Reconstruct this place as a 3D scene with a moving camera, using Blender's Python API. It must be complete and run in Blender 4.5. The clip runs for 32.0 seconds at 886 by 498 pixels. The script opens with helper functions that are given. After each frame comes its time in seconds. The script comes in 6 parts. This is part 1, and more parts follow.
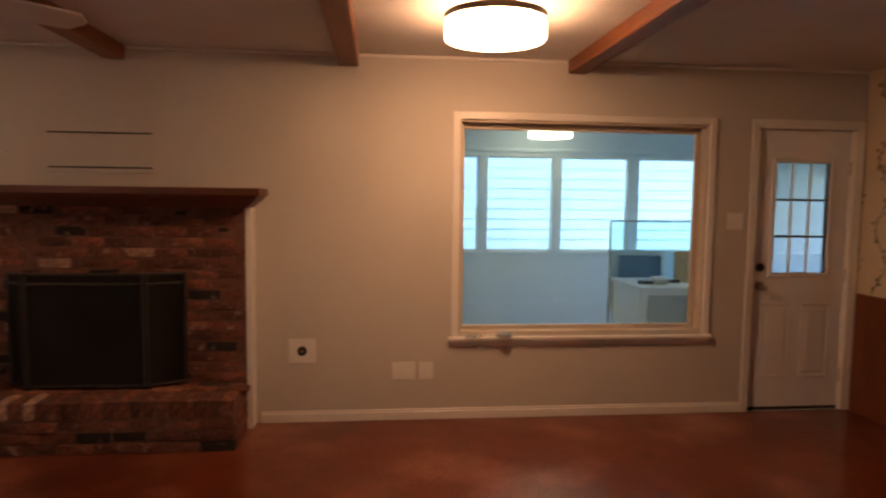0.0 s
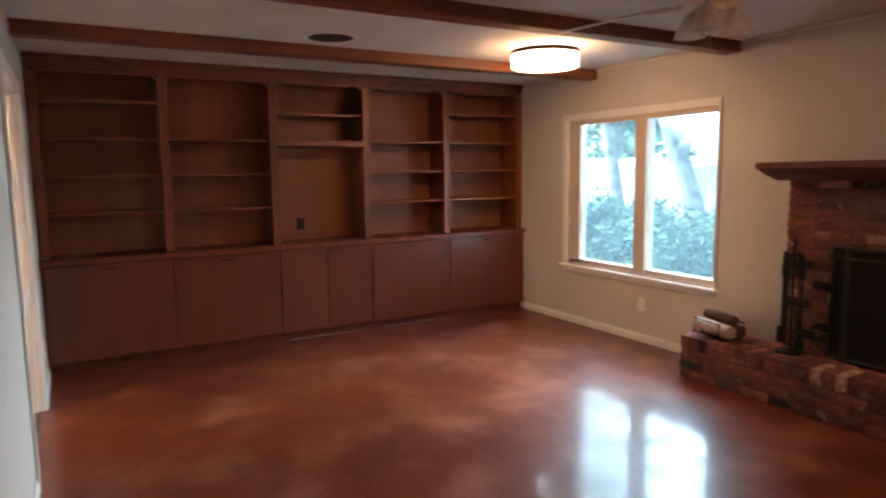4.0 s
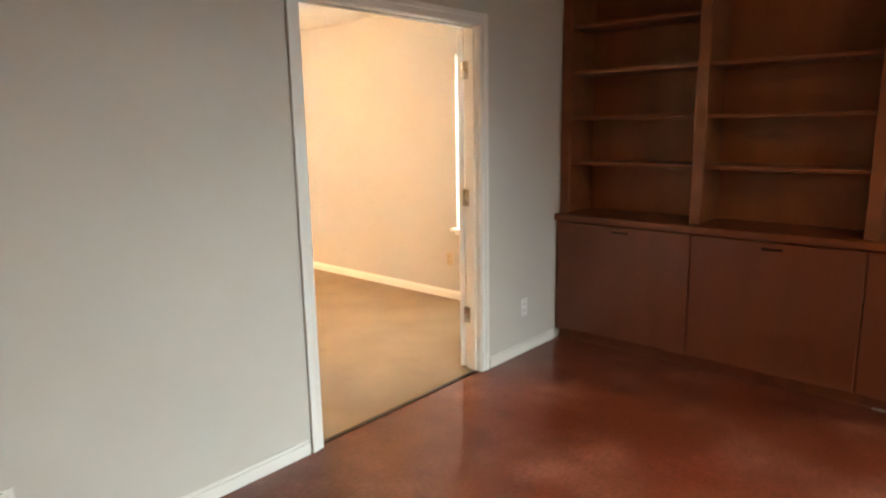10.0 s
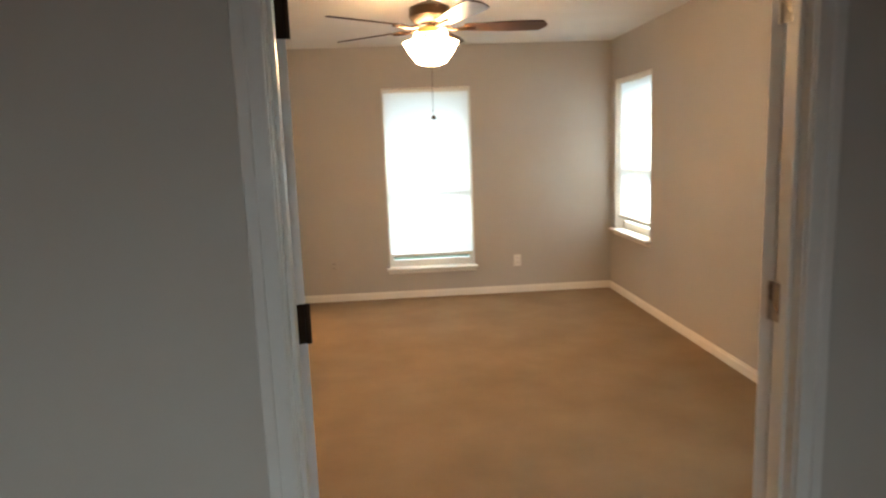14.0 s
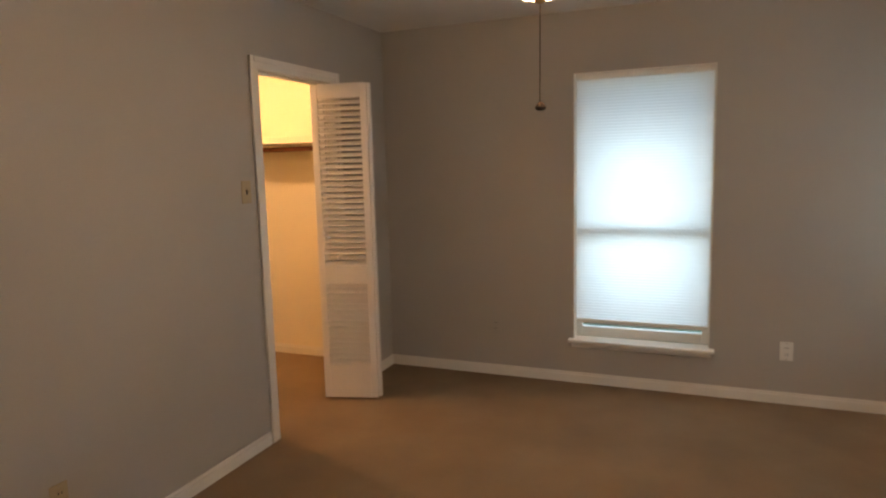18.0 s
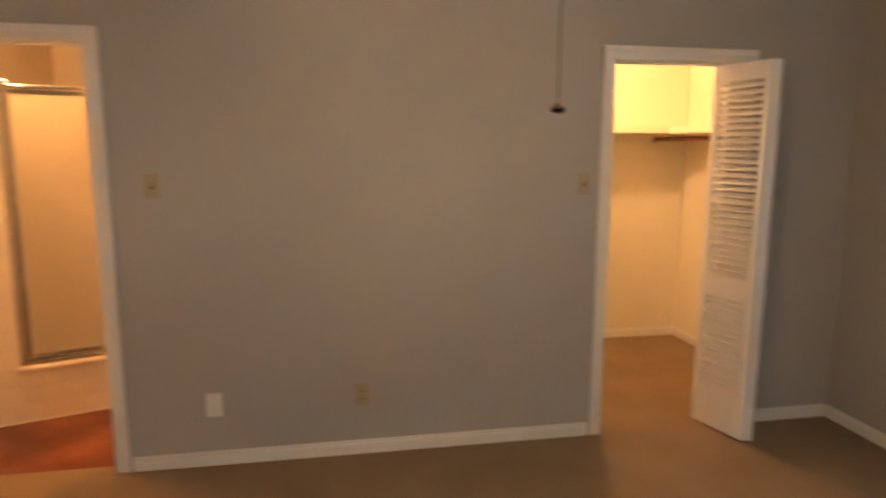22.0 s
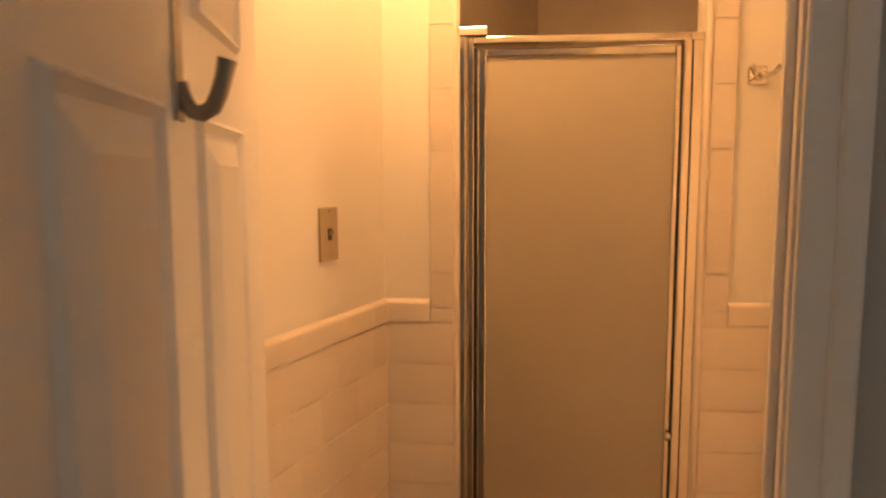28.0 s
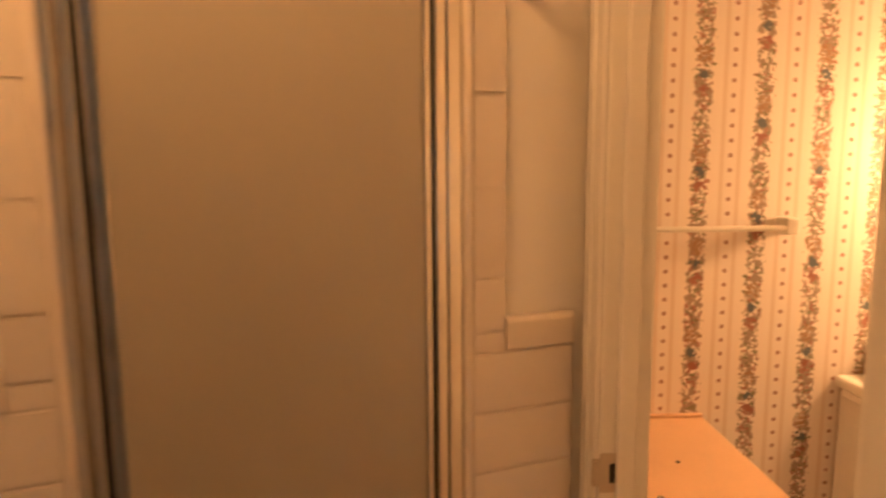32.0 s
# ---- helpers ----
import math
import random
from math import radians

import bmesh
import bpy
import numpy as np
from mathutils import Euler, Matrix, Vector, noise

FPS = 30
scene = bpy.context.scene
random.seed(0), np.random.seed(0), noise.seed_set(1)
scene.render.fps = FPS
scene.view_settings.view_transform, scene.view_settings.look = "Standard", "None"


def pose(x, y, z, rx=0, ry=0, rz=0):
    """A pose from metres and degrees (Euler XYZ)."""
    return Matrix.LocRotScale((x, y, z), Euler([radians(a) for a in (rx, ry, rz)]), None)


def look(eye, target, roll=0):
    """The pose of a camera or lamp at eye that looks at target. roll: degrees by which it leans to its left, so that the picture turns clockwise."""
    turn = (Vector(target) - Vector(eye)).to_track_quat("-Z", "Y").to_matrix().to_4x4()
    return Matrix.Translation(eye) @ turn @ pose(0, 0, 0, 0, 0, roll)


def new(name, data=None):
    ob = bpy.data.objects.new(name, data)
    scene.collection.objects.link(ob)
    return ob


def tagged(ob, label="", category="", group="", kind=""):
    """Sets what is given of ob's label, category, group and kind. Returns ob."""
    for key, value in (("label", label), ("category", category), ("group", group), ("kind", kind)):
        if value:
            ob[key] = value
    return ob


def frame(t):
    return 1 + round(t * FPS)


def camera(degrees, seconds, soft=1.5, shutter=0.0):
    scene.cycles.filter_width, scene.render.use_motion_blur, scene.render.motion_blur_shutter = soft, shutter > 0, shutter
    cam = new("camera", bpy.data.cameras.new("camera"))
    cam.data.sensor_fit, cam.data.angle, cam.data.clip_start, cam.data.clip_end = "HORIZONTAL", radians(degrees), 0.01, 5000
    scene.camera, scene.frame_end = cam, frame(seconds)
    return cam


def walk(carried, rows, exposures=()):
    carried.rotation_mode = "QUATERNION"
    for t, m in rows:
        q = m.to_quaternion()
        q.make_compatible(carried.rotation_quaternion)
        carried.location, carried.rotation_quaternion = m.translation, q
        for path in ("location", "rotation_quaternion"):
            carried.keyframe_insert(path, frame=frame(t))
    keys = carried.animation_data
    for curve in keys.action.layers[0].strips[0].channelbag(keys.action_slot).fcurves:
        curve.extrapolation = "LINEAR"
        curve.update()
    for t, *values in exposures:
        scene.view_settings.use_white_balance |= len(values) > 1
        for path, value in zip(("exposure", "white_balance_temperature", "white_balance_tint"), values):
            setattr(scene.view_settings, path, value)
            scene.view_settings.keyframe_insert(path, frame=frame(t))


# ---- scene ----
cam = camera(69.00, 32.0, soft=2.2, shutter=0.5)
PATH = [
    (0, (5.616, 0.237, 1.505), (5.821, 2.220, 1.348), 0.7),
    (0.5, (5.625, 0.191, 1.514), (5.564, 2.181, 1.330), 0.4),
    (1, (5.621, 0.238, 1.503), (5.272, 2.198, 1.313), 0.3),
    (1.5, (5.614, 0.232, 1.507), (5.024, 2.132, 1.300), -0.2),
    (2, (5.586, 0.254, 1.500), (4.708, 2.036, 1.278), -0.6),
    (2.5, (5.595, 0.266, 1.506), (4.440, 1.880, 1.256), -0.4),
    (3, (5.622, 0.225, 1.528), (4.224, 1.633, 1.270), -0.2),
    (3.5, (5.607, 0.248, 1.522), (4.041, 1.468, 1.281), -0.4),
    (4, (5.642, 0.240, 1.521), (3.921, 1.230, 1.282), -0.8),
    (4.5, (5.642, 0.258, 1.525), (3.853, 1.112, 1.260), -0.3),
    (6.5, (5.075, 0.814, 1.556), (3.117, 1.098, 1.263), -1.1),
    (7, (4.868, 1.071, 1.520), (2.890, 1.163, 1.240), -1.6),
    (7.5, (4.706, 1.293, 1.480), (2.725, 1.151, 1.247), -2.7),
    (8, (4.599, 1.567, 1.506), (2.691, 1.060, 1.190), -0.3),
    (8.5, (4.441, 1.801, 1.493), (2.590, 1.130, 1.138), -2.0),
    (9, (4.238, 2.013, 1.473), (2.441, 1.200, 1.145), -2.1),
    (9.5, (4.039, 2.207, 1.457), (2.379, 1.133, 1.157), -1.1),
    (10, (3.755, 2.330, 1.511), (2.291, 1.022, 1.125), -1.0),
    (10.5, (3.519, 2.360, 1.547), (2.109, 0.980, 1.220), 0.1),
    (11, (3.192, 2.357, 1.512), (1.992, 0.776, 1.266), -1.3),
    (11.5, (2.929, 2.378, 1.529), (1.937, 0.662, 1.260), -1.0),
    (12, (2.652, 2.261, 1.514), (1.783, 0.483, 1.231), -0.5),
    (12.5, (2.428, 2.184, 1.531), (1.775, 0.317, 1.240), -2.4),
    (13, (2.153, 2.009, 1.503), (1.746, 0.071, 1.221), -0.8),
    (13.5, (1.944, 1.722, 1.486), (1.612, -0.224, 1.164), -1.6),
    (14, (1.762, 1.437, 1.492), (1.634, -0.534, 1.177), -2.2),
    (14.5, (1.602, 1.254, 1.489), (1.723, -0.723, 1.206), 0.0),
    (16.5, (1.326, 0.090, 1.503), (1.806, -1.830, 1.217), -1.0),
    (17, (1.360, -0.210, 1.509), (1.848, -2.132, 1.246), -2.3),
    (17.5, (1.261, -0.394, 1.500), (1.797, -2.299, 1.207), -2.6),
    (18, (1.073, -0.639, 1.510), (1.827, -2.473, 1.244), -1.5),
    (18.5, (0.936, -0.864, 1.489), (1.813, -2.637, 1.197), -0.8),
    (19, (0.761, -1.113, 1.508), (1.855, -2.761, 1.214), -1.6),
    (19.5, (0.573, -1.310, 1.528), (1.892, -2.787, 1.247), -1.1),
    (20, (0.418, -1.575, 1.537), (1.831, -2.955, 1.225), -0.6),
    (20.5, (0.350, -1.854, 1.535), (1.796, -3.194, 1.201), 0.0),
    (21, (0.254, -2.067, 1.561), (1.804, -3.281, 1.213), 1.3),
    (21.5, (0.153, -2.131, 1.570), (1.936, -2.965, 1.218), 1.7),
    (22, (0.093, -1.998, 1.579), (2.041, -2.357, 1.261), 0.2),
    (22.2, (0.116, -1.970, 1.570), (2.085, -2.175, 1.274), 0.3),
    (22.5, (0.121, -1.954, 1.573), (2.100, -2.002, 1.285), 0.3),
    (23, (0.139, -1.918, 1.578), (2.105, -1.693, 1.287), 0.3),
    (23.5, (0.278, -1.816, 1.558), (2.219, -1.432, 1.263), -0.4),
    (24, (0.453, -1.717, 1.543), (2.365, -1.234, 1.210), 1.1),
    (24.5, (0.726, -1.664, 1.547), (2.611, -1.041, 1.305), 2.5),
    (25, (0.994, -1.545, 1.529), (2.871, -0.890, 1.311), 1.4),
    (25.5, (1.232, -1.378, 1.532), (3.128, -0.769, 1.345), 0.7),
    (27.5, (2.211, -0.941, 1.526), (4.074, -0.240, 1.325), -0.3),
    (28, (2.459, -0.902, 1.543), (4.280, -0.101, 1.336), -0.2),
    (28.5, (2.580, -0.875, 1.570), (4.449, -0.198, 1.347), 0.1),
    (29, (2.669, -0.808, 1.516), (4.532, -0.250, 1.050), -0.3),
    (29.5, (2.627, -0.822, 1.494), (4.415, -0.261, 0.795), 0.1),
    (30, (2.571, -0.814, 1.476), (4.300, -0.253, 0.640), 0.1),
    (30.5, (2.606, -0.796, 1.515), (4.427, -0.255, 0.889), 2.7),
    (31, (2.787, -0.774, 1.547), (4.717, -0.312, 1.143), 0.0),
    (31.5, (2.910, -0.756, 1.530), (4.872, -0.520, 1.221), -0.4),
    (32, (3.096, -0.771, 1.514), (5.077, -0.838, 1.239), -0.5),
]
walk(cam, [(t, look(eye, target, roll)) for t, eye, target, roll in PATH],
     exposures=[(0, 3.72, 7700, 23), (1, 3.8, 8100, 31), (2, 3.93, 8000, 31), (2.5, 4.05, 7500, 21), (3.2, 4.1, 6900, 16), (4.5, 4.05, 6900, 17), (6.5, 4.35, 7000, 11), (8, 4.32, 7650, 16), (9, 4.12, 8100, 18), (10, 4.04, 7950, 13), (11, 4.05, 7750, 12), (12, 3.83, 7600, 9), (13, 2.75, 7500, 13), (14, 2.33, 7500, 13), (17, 1.3, 7100, 15), (19.5, 1.3, 7400, 17), (21, 1.35, 8700, 22), (22, 1.55, 7400, 16), (23, 1.52, 7000, 17), (25, 1.68, 6650, 16), (27.5, 0.57, 6650, 12), (29, 0.48, 6650, 12), (30, 1.06, 6800, 13), (30.6, 0.72, 6600, 12), (31, 0.26, 6350, 12), (32, 0.08, 6350, 14)])

# ---- daylight ----
SUN_TURN = 254
world = bpy.data.worlds.new("sky")
scene.world = world
world.use_nodes = True
_wn = world.node_tree.nodes
_sky = _wn.new("ShaderNodeTexSky")
_sky.sky_type = "NISHITA"
_sky.sun_disc = False
_sky.sun_elevation = radians(48)
_sky.sun_rotation = radians(SUN_TURN)
world.node_tree.links.new(_sky.outputs[0], _wn["Background"].inputs[0])
_wn["Background"].inputs[1].default_value = 0.15
_sun = bpy.data.lights.new("sun", "SUN")
_sun.energy, _sun.angle, _sun.color = 1.5, radians(12), (1.0, 0.97, 0.92)
sun = new("sun", _sun)
sun.matrix_world = look((0, 0, 30), (0 - math.sin(radians(SUN_TURN)) * 20, -math.cos(radians(SUN_TURN)) * 20, 30 - 22.2))
# daylight that the garden's open sky sends through the den window
_day = bpy.data.lights.new("window_daylight", "AREA")
_day.shape, _day.size, _day.size_y = "RECTANGLE", 2.30, 1.36
_day.energy, _day.color, _day.spread = 5.0, (0.66, 0.86, 1.0), radians(78)
day = new("window_daylight", _day)
day.matrix_world = look((1.36, 5.02, 1.38), (2.4, 0.0, -1.6))
_day2 = bpy.data.lights.new("window_daylight", "AREA")
_day2.shape, _day2.size, _day2.size_y = "RECTANGLE", 0.60, 1.05
_day2.energy, _day2.color, _day2.spread = 3.2, (0.88, 0.95, 1.0), radians(150)
day2 = new("window_daylight", _day2)
day2.matrix_world = look((1.46, -5.27, 1.10), (1.46, 0.0, 1.10))
for _y, _e in ((-0.74, 5.0), (-4.32, 1.8)):
    _day3 = bpy.data.lights.new("window_daylight", "AREA")
    _day3.shape, _day3.size, _day3.size_y = "RECTANGLE", 0.80, 1.36
    _day3.energy, _day3.color, _day3.spread = _e, (0.80, 0.90, 1.0), radians(105)
    day3 = new("window_daylight", _day3)
    day3.matrix_world = look((-0.86, _y, 1.42), (2.2, _y, -0.4))
LAMP_DEN, LAMP_BED, LAMP_BATH, LAMP_CLOSET, LAMP_VANITY = 1.7, 17.5, 50.0, 26.0, 124.0

# ---- materials ----


def mat(name, col, rough=0.6, metal=0.0, var=0.12, scale=6.0, fine=60.0, bump=0.08, coord="Object", spec=0.5, dist=0.004, col2=None, contrast=(0.35, 0.65), rnd=0.0, stretch=None, coat=0.0):
    """Principled material with two scales of noise in colour and a fine relief."""
    m = bpy.data.materials.new(name)
    m.use_nodes = True
    nt = m.node_tree
    N, L = nt.nodes, nt.links
    b = N["Principled BSDF"]
    tc = N.new("ShaderNodeTexCoord")
    src = tc.outputs[coord]
    if stretch:
        mp = N.new("ShaderNodeMapping")
        mp.inputs["Scale"].default_value = stretch
        L.new(src, mp.inputs[0])
        src = mp.outputs[0]
    n1 = N.new("ShaderNodeTexNoise")
    n1.inputs["Scale"].default_value, n1.inputs["Detail"].default_value = scale, 5
    n2 = N.new("ShaderNodeTexNoise")
    n2.inputs["Scale"].default_value, n2.inputs["Detail"].default_value = fine, 3
    L.new(src, n1.inputs[0])
    L.new(src, n2.inputs[0])
    r1 = N.new("ShaderNodeMapRange")
    r1.inputs[1].default_value, r1.inputs[2].default_value = contrast
    L.new(n1.outputs[0], r1.inputs[0])
    mix = N.new("ShaderNodeMix")
    mix.data_type = "RGBA"
    c2 = col2 or tuple(c * (1 - var) for c in col)
    mix.inputs[6].default_value = (*[min(1, c * (1 + (0 if col2 else var * 0.6))) for c in col], 1)
    mix.inputs[7].default_value = (*c2, 1)
    L.new(r1.outputs[0], mix.inputs[0])
    out = mix.outputs[2]
    mx2 = N.new("ShaderNodeMix")
    mx2.data_type, mx2.blend_type = "RGBA", "MULTIPLY"
    rr = N.new("ShaderNodeMapRange")
    rr.inputs[3].default_value, rr.inputs[4].default_value = 1 - var, 1 + var * 0.5
    L.new(n2.outputs[0], rr.inputs[0])
    L.new(rr.outputs[0], mx2.inputs[7])
    L.new(out, mx2.inputs[6])
    mx2.inputs[0].default_value = 1
    out = mx2.outputs[2]
    if rnd:
        oi = N.new("ShaderNodeObjectInfo")
        ra = N.new("ShaderNodeMapRange")
        ra.inputs[3].default_value, ra.inputs[4].default_value = 1 - rnd, 1 + rnd
        L.new(oi.outputs["Random"], ra.inputs[0])
        mx3 = N.new("ShaderNodeMix")
        mx3.data_type, mx3.blend_type = "RGBA", "MULTIPLY"
        mx3.inputs[0].default_value = 1
        L.new(out, mx3.inputs[6])
        L.new(ra.outputs[0], mx3.inputs[7])
        out = mx3.outputs[2]
    L.new(out, b.inputs["Base Color"])
    b.inputs["Metallic"].default_value = metal
    b.inputs["Specular IOR Level"].default_value = spec
    b.inputs["Coat Weight"].default_value = coat
    ro = N.new("ShaderNodeMapRange")
    ro.inputs[3].default_value, ro.inputs[4].default_value = max(0.02, rough - 0.08), min(1, rough + 0.08)
    L.new(n1.outputs[0], ro.inputs[0])
    L.new(ro.outputs[0], b.inputs["Roughness"])
    if bump:
        bp = N.new("ShaderNodeBump")
        bp.inputs["Strength"].default_value, bp.inputs["Distance"].default_value = bump, dist
        L.new(n2.outputs[0], bp.inputs["Height"])
        L.new(bp.outputs[0], b.inputs["Normal"])
    return m


def glow(name, col, strength, base=(0.9, 0.87, 0.8)):
    m = bpy.data.materials.new(name)
    m.use_nodes = True
    b = m.node_tree.nodes["Principled BSDF"]
    b.inputs["Base Color"].default_value = (*base, 1)
    b.inputs["Emission Color"].default_value = (*col, 1)
    b.inputs["Emission Strength"].default_value = strength
    return m


def glass(name, col=(0.95, 1, 1), rough=0.0, trans=1.0):
    m = bpy.data.materials.new(name)
    m.use_nodes = True
    b = m.node_tree.nodes["Principled BSDF"]
    b.inputs["Base Color"].default_value = (*col, 1)
    b.inputs["Roughness"].default_value = rough
    b.inputs["Transmission Weight"].default_value = trans
    b.inputs["IOR"].default_value = 1.45
    return m


M_DENWALL = mat("den_wall_paint", (0.56, 0.52, 0.46), 0.75, var=0.04, scale=1.2, fine=220, bump=0.12, dist=0.002)
M_BEDWALL = mat("bedroom_wall_paint", (0.43, 0.405, 0.37), 0.7, var=0.05, scale=1.0, fine=220, bump=0.12, dist=0.002)
M_BATHWALL = mat("bath_wall_paint", (0.80, 0.76, 0.68), 0.5, var=0.03, scale=1.5, fine=200, bump=0.06, dist=0.002)
M_CLOSETWALL = mat("closet_wall_paint", (0.80, 0.74, 0.60), 0.6, var=0.04, scale=1.5, fine=200, bump=0.08, dist=0.002)
M_SUNWALL = mat("sunroom_wall_paint", (0.74, 0.84, 0.89), 0.6, var=0.04, scale=1.0, fine=150)
M_CEIL = mat("ceiling_paint", (0.66, 0.63, 0.58), 0.85, var=0.05, scale=2.0, fine=130, bump=0.5, dist=0.004)
M_CEILBED = mat("bedroom_ceiling_paint", (0.68, 0.66, 0.62), 0.85, var=0.04, scale=2.0, fine=130, bump=0.5, dist=0.004)
M_TRIM = mat("white_trim_paint", (0.78, 0.75, 0.69), 0.38, var=0.04, scale=3, fine=90, bump=0.03)
M_DOOR = mat("white_door_paint", (0.80, 0.79, 0.77), 0.4, var=0.03, scale=3, fine=140, bump=0.05, stretch=(1, 1, 0.15))
M_CARPET = mat("tan_carpet", (0.33, 0.235, 0.148), 0.95, var=0.19, scale=2.6, fine=380, contrast=(0.2, 0.8), bump=0.9, dist=0.008, spec=0.15)
M_WOOD = mat("red_brown_wood", (0.17, 0.046, 0.016), 0.40, var=0.20, scale=3.0, fine=26, bump=0.12, stretch=(4, 4, 0.6), dist=0.002)
M_WOODDOOR = mat("cabinet_door_wood", (0.145, 0.039, 0.016), 0.34, var=0.13, scale=2.2, fine=22, bump=0.08, stretch=(3, 3, 0.5), dist=0.002)
M_WOODBACK = mat("bookcase_back_panel", (0.26, 0.086, 0.026), 0.5, var=0.13, scale=2.5, fine=24, bump=0.08, stretch=(3, 3, 0.5), dist=0.002)
M_SHELF = mat("shelf_wood", (0.21, 0.066, 0.023), 0.42, var=0.18, scale=2.5, fine=24, bump=0.08, stretch=(3, 0.5, 3), dist=0.002)
M_BEAM = mat("stained_beam_wood", (0.22, 0.068, 0.023), 0.5, var=0.3, scale=2.5, fine=22, bump=0.2, stretch=(4, 0.5, 4), dist=0.003)
M_MANTEL = mat("mantel_wood", (0.13, 0.040, 0.018), 0.4, var=0.25, scale=2.5, fine=20, bump=0.1, stretch=(0.5, 4, 4), dist=0.002)
M_MORTAR = mat("grey_mortar", (0.185, 0.088, 0.062), 0.95, var=0.3, scale=20, fine=200, bump=0.6)
M_BLACK = mat("black_metal", (0.026, 0.025, 0.025), 0.45, metal=0.6, var=0.2)
M_SOOT = mat("sooty_firebox", (0.012, 0.010, 0.009), 0.95, var=0.4, scale=8)
M_MESH = mat("dark_screen_mesh", (0.032, 0.029, 0.027), 0.6, metal=0.4, var=0.3, scale=2, fine=500, bump=0.6)
M_BRONZE = mat("dark_bronze", (0.045, 0.028, 0.018), 0.38, metal=0.85, var=0.2)
M_NICKEL = mat("satin_nickel", (0.42, 0.38, 0.33), 0.28, metal=1.0, var=0.08)
M_CHROME = mat("polished_chrome", (0.75, 0.72, 0.66), 0.12, metal=1.0, var=0.05, scale=2, bump=0)
M_BRASS = mat("aged_brass", (0.42, 0.27, 0.10), 0.3, metal=1.0, var=0.15)
M_PLASTIC = mat("white_plastic", (0.78, 0.76, 0.70), 0.35, var=0.03, bump=0)
M_IVORY = mat("ivory_plastic", (0.42, 0.34, 0.21), 0.35, var=0.04, bump=0)
M_DARKPL = mat("dark_plastic", (0.02, 0.016, 0.012), 0.4, var=0.1, bump=0)
M_PANE = glass("window_glass", (0.70, 0.93, 1.0))
def veiled_glass():
    """Clear window glass with daylight haze mixed in as a translucent veil; its tint dims the garden."""
    m = glass("veiled_window_glass", (0.70, 0.90, 0.97))
    N, L = m.node_tree.nodes, m.node_tree.links
    # bluish haze over the garden view, put into the pane's own material
    t = N.new("ShaderNodeBsdfTranslucent")
    t.inputs[0].default_value = (0.50, 0.78, 0.92, 1)
    mx = N.new("ShaderNodeMixShader")
    mx.inputs[0].default_value = 0.03
    L.new(N["Principled BSDF"].outputs[0], mx.inputs[1])
    L.new(t.outputs[0], mx.inputs[2])
    L.new(mx.outputs[0], N["Material Output"].inputs[0])
    return m


M_VEILED = veiled_glass()
M_TRIMTAN = mat("tan_window_paint", (0.56, 0.47, 0.36), 0.45, var=0.06, scale=3, fine=90, bump=0.03)
M_SCREEN = mat("fire_screen_frame", (0.042, 0.038, 0.035), 0.5, metal=0.3, var=0.2)
M_FANWHITE = mat("white_fan_enamel", (0.72, 0.66, 0.58), 0.35, var=0.05, bump=0)
M_FROST = glass("frosted_lamp_glass", (0.85, 0.80, 0.72), 0.5, 0.5)
M_FANBLADE = mat("walnut_fan_blade", (0.06, 0.028, 0.016), 0.4, var=0.25, scale=4, fine=30, stretch=(0.6, 5, 5))


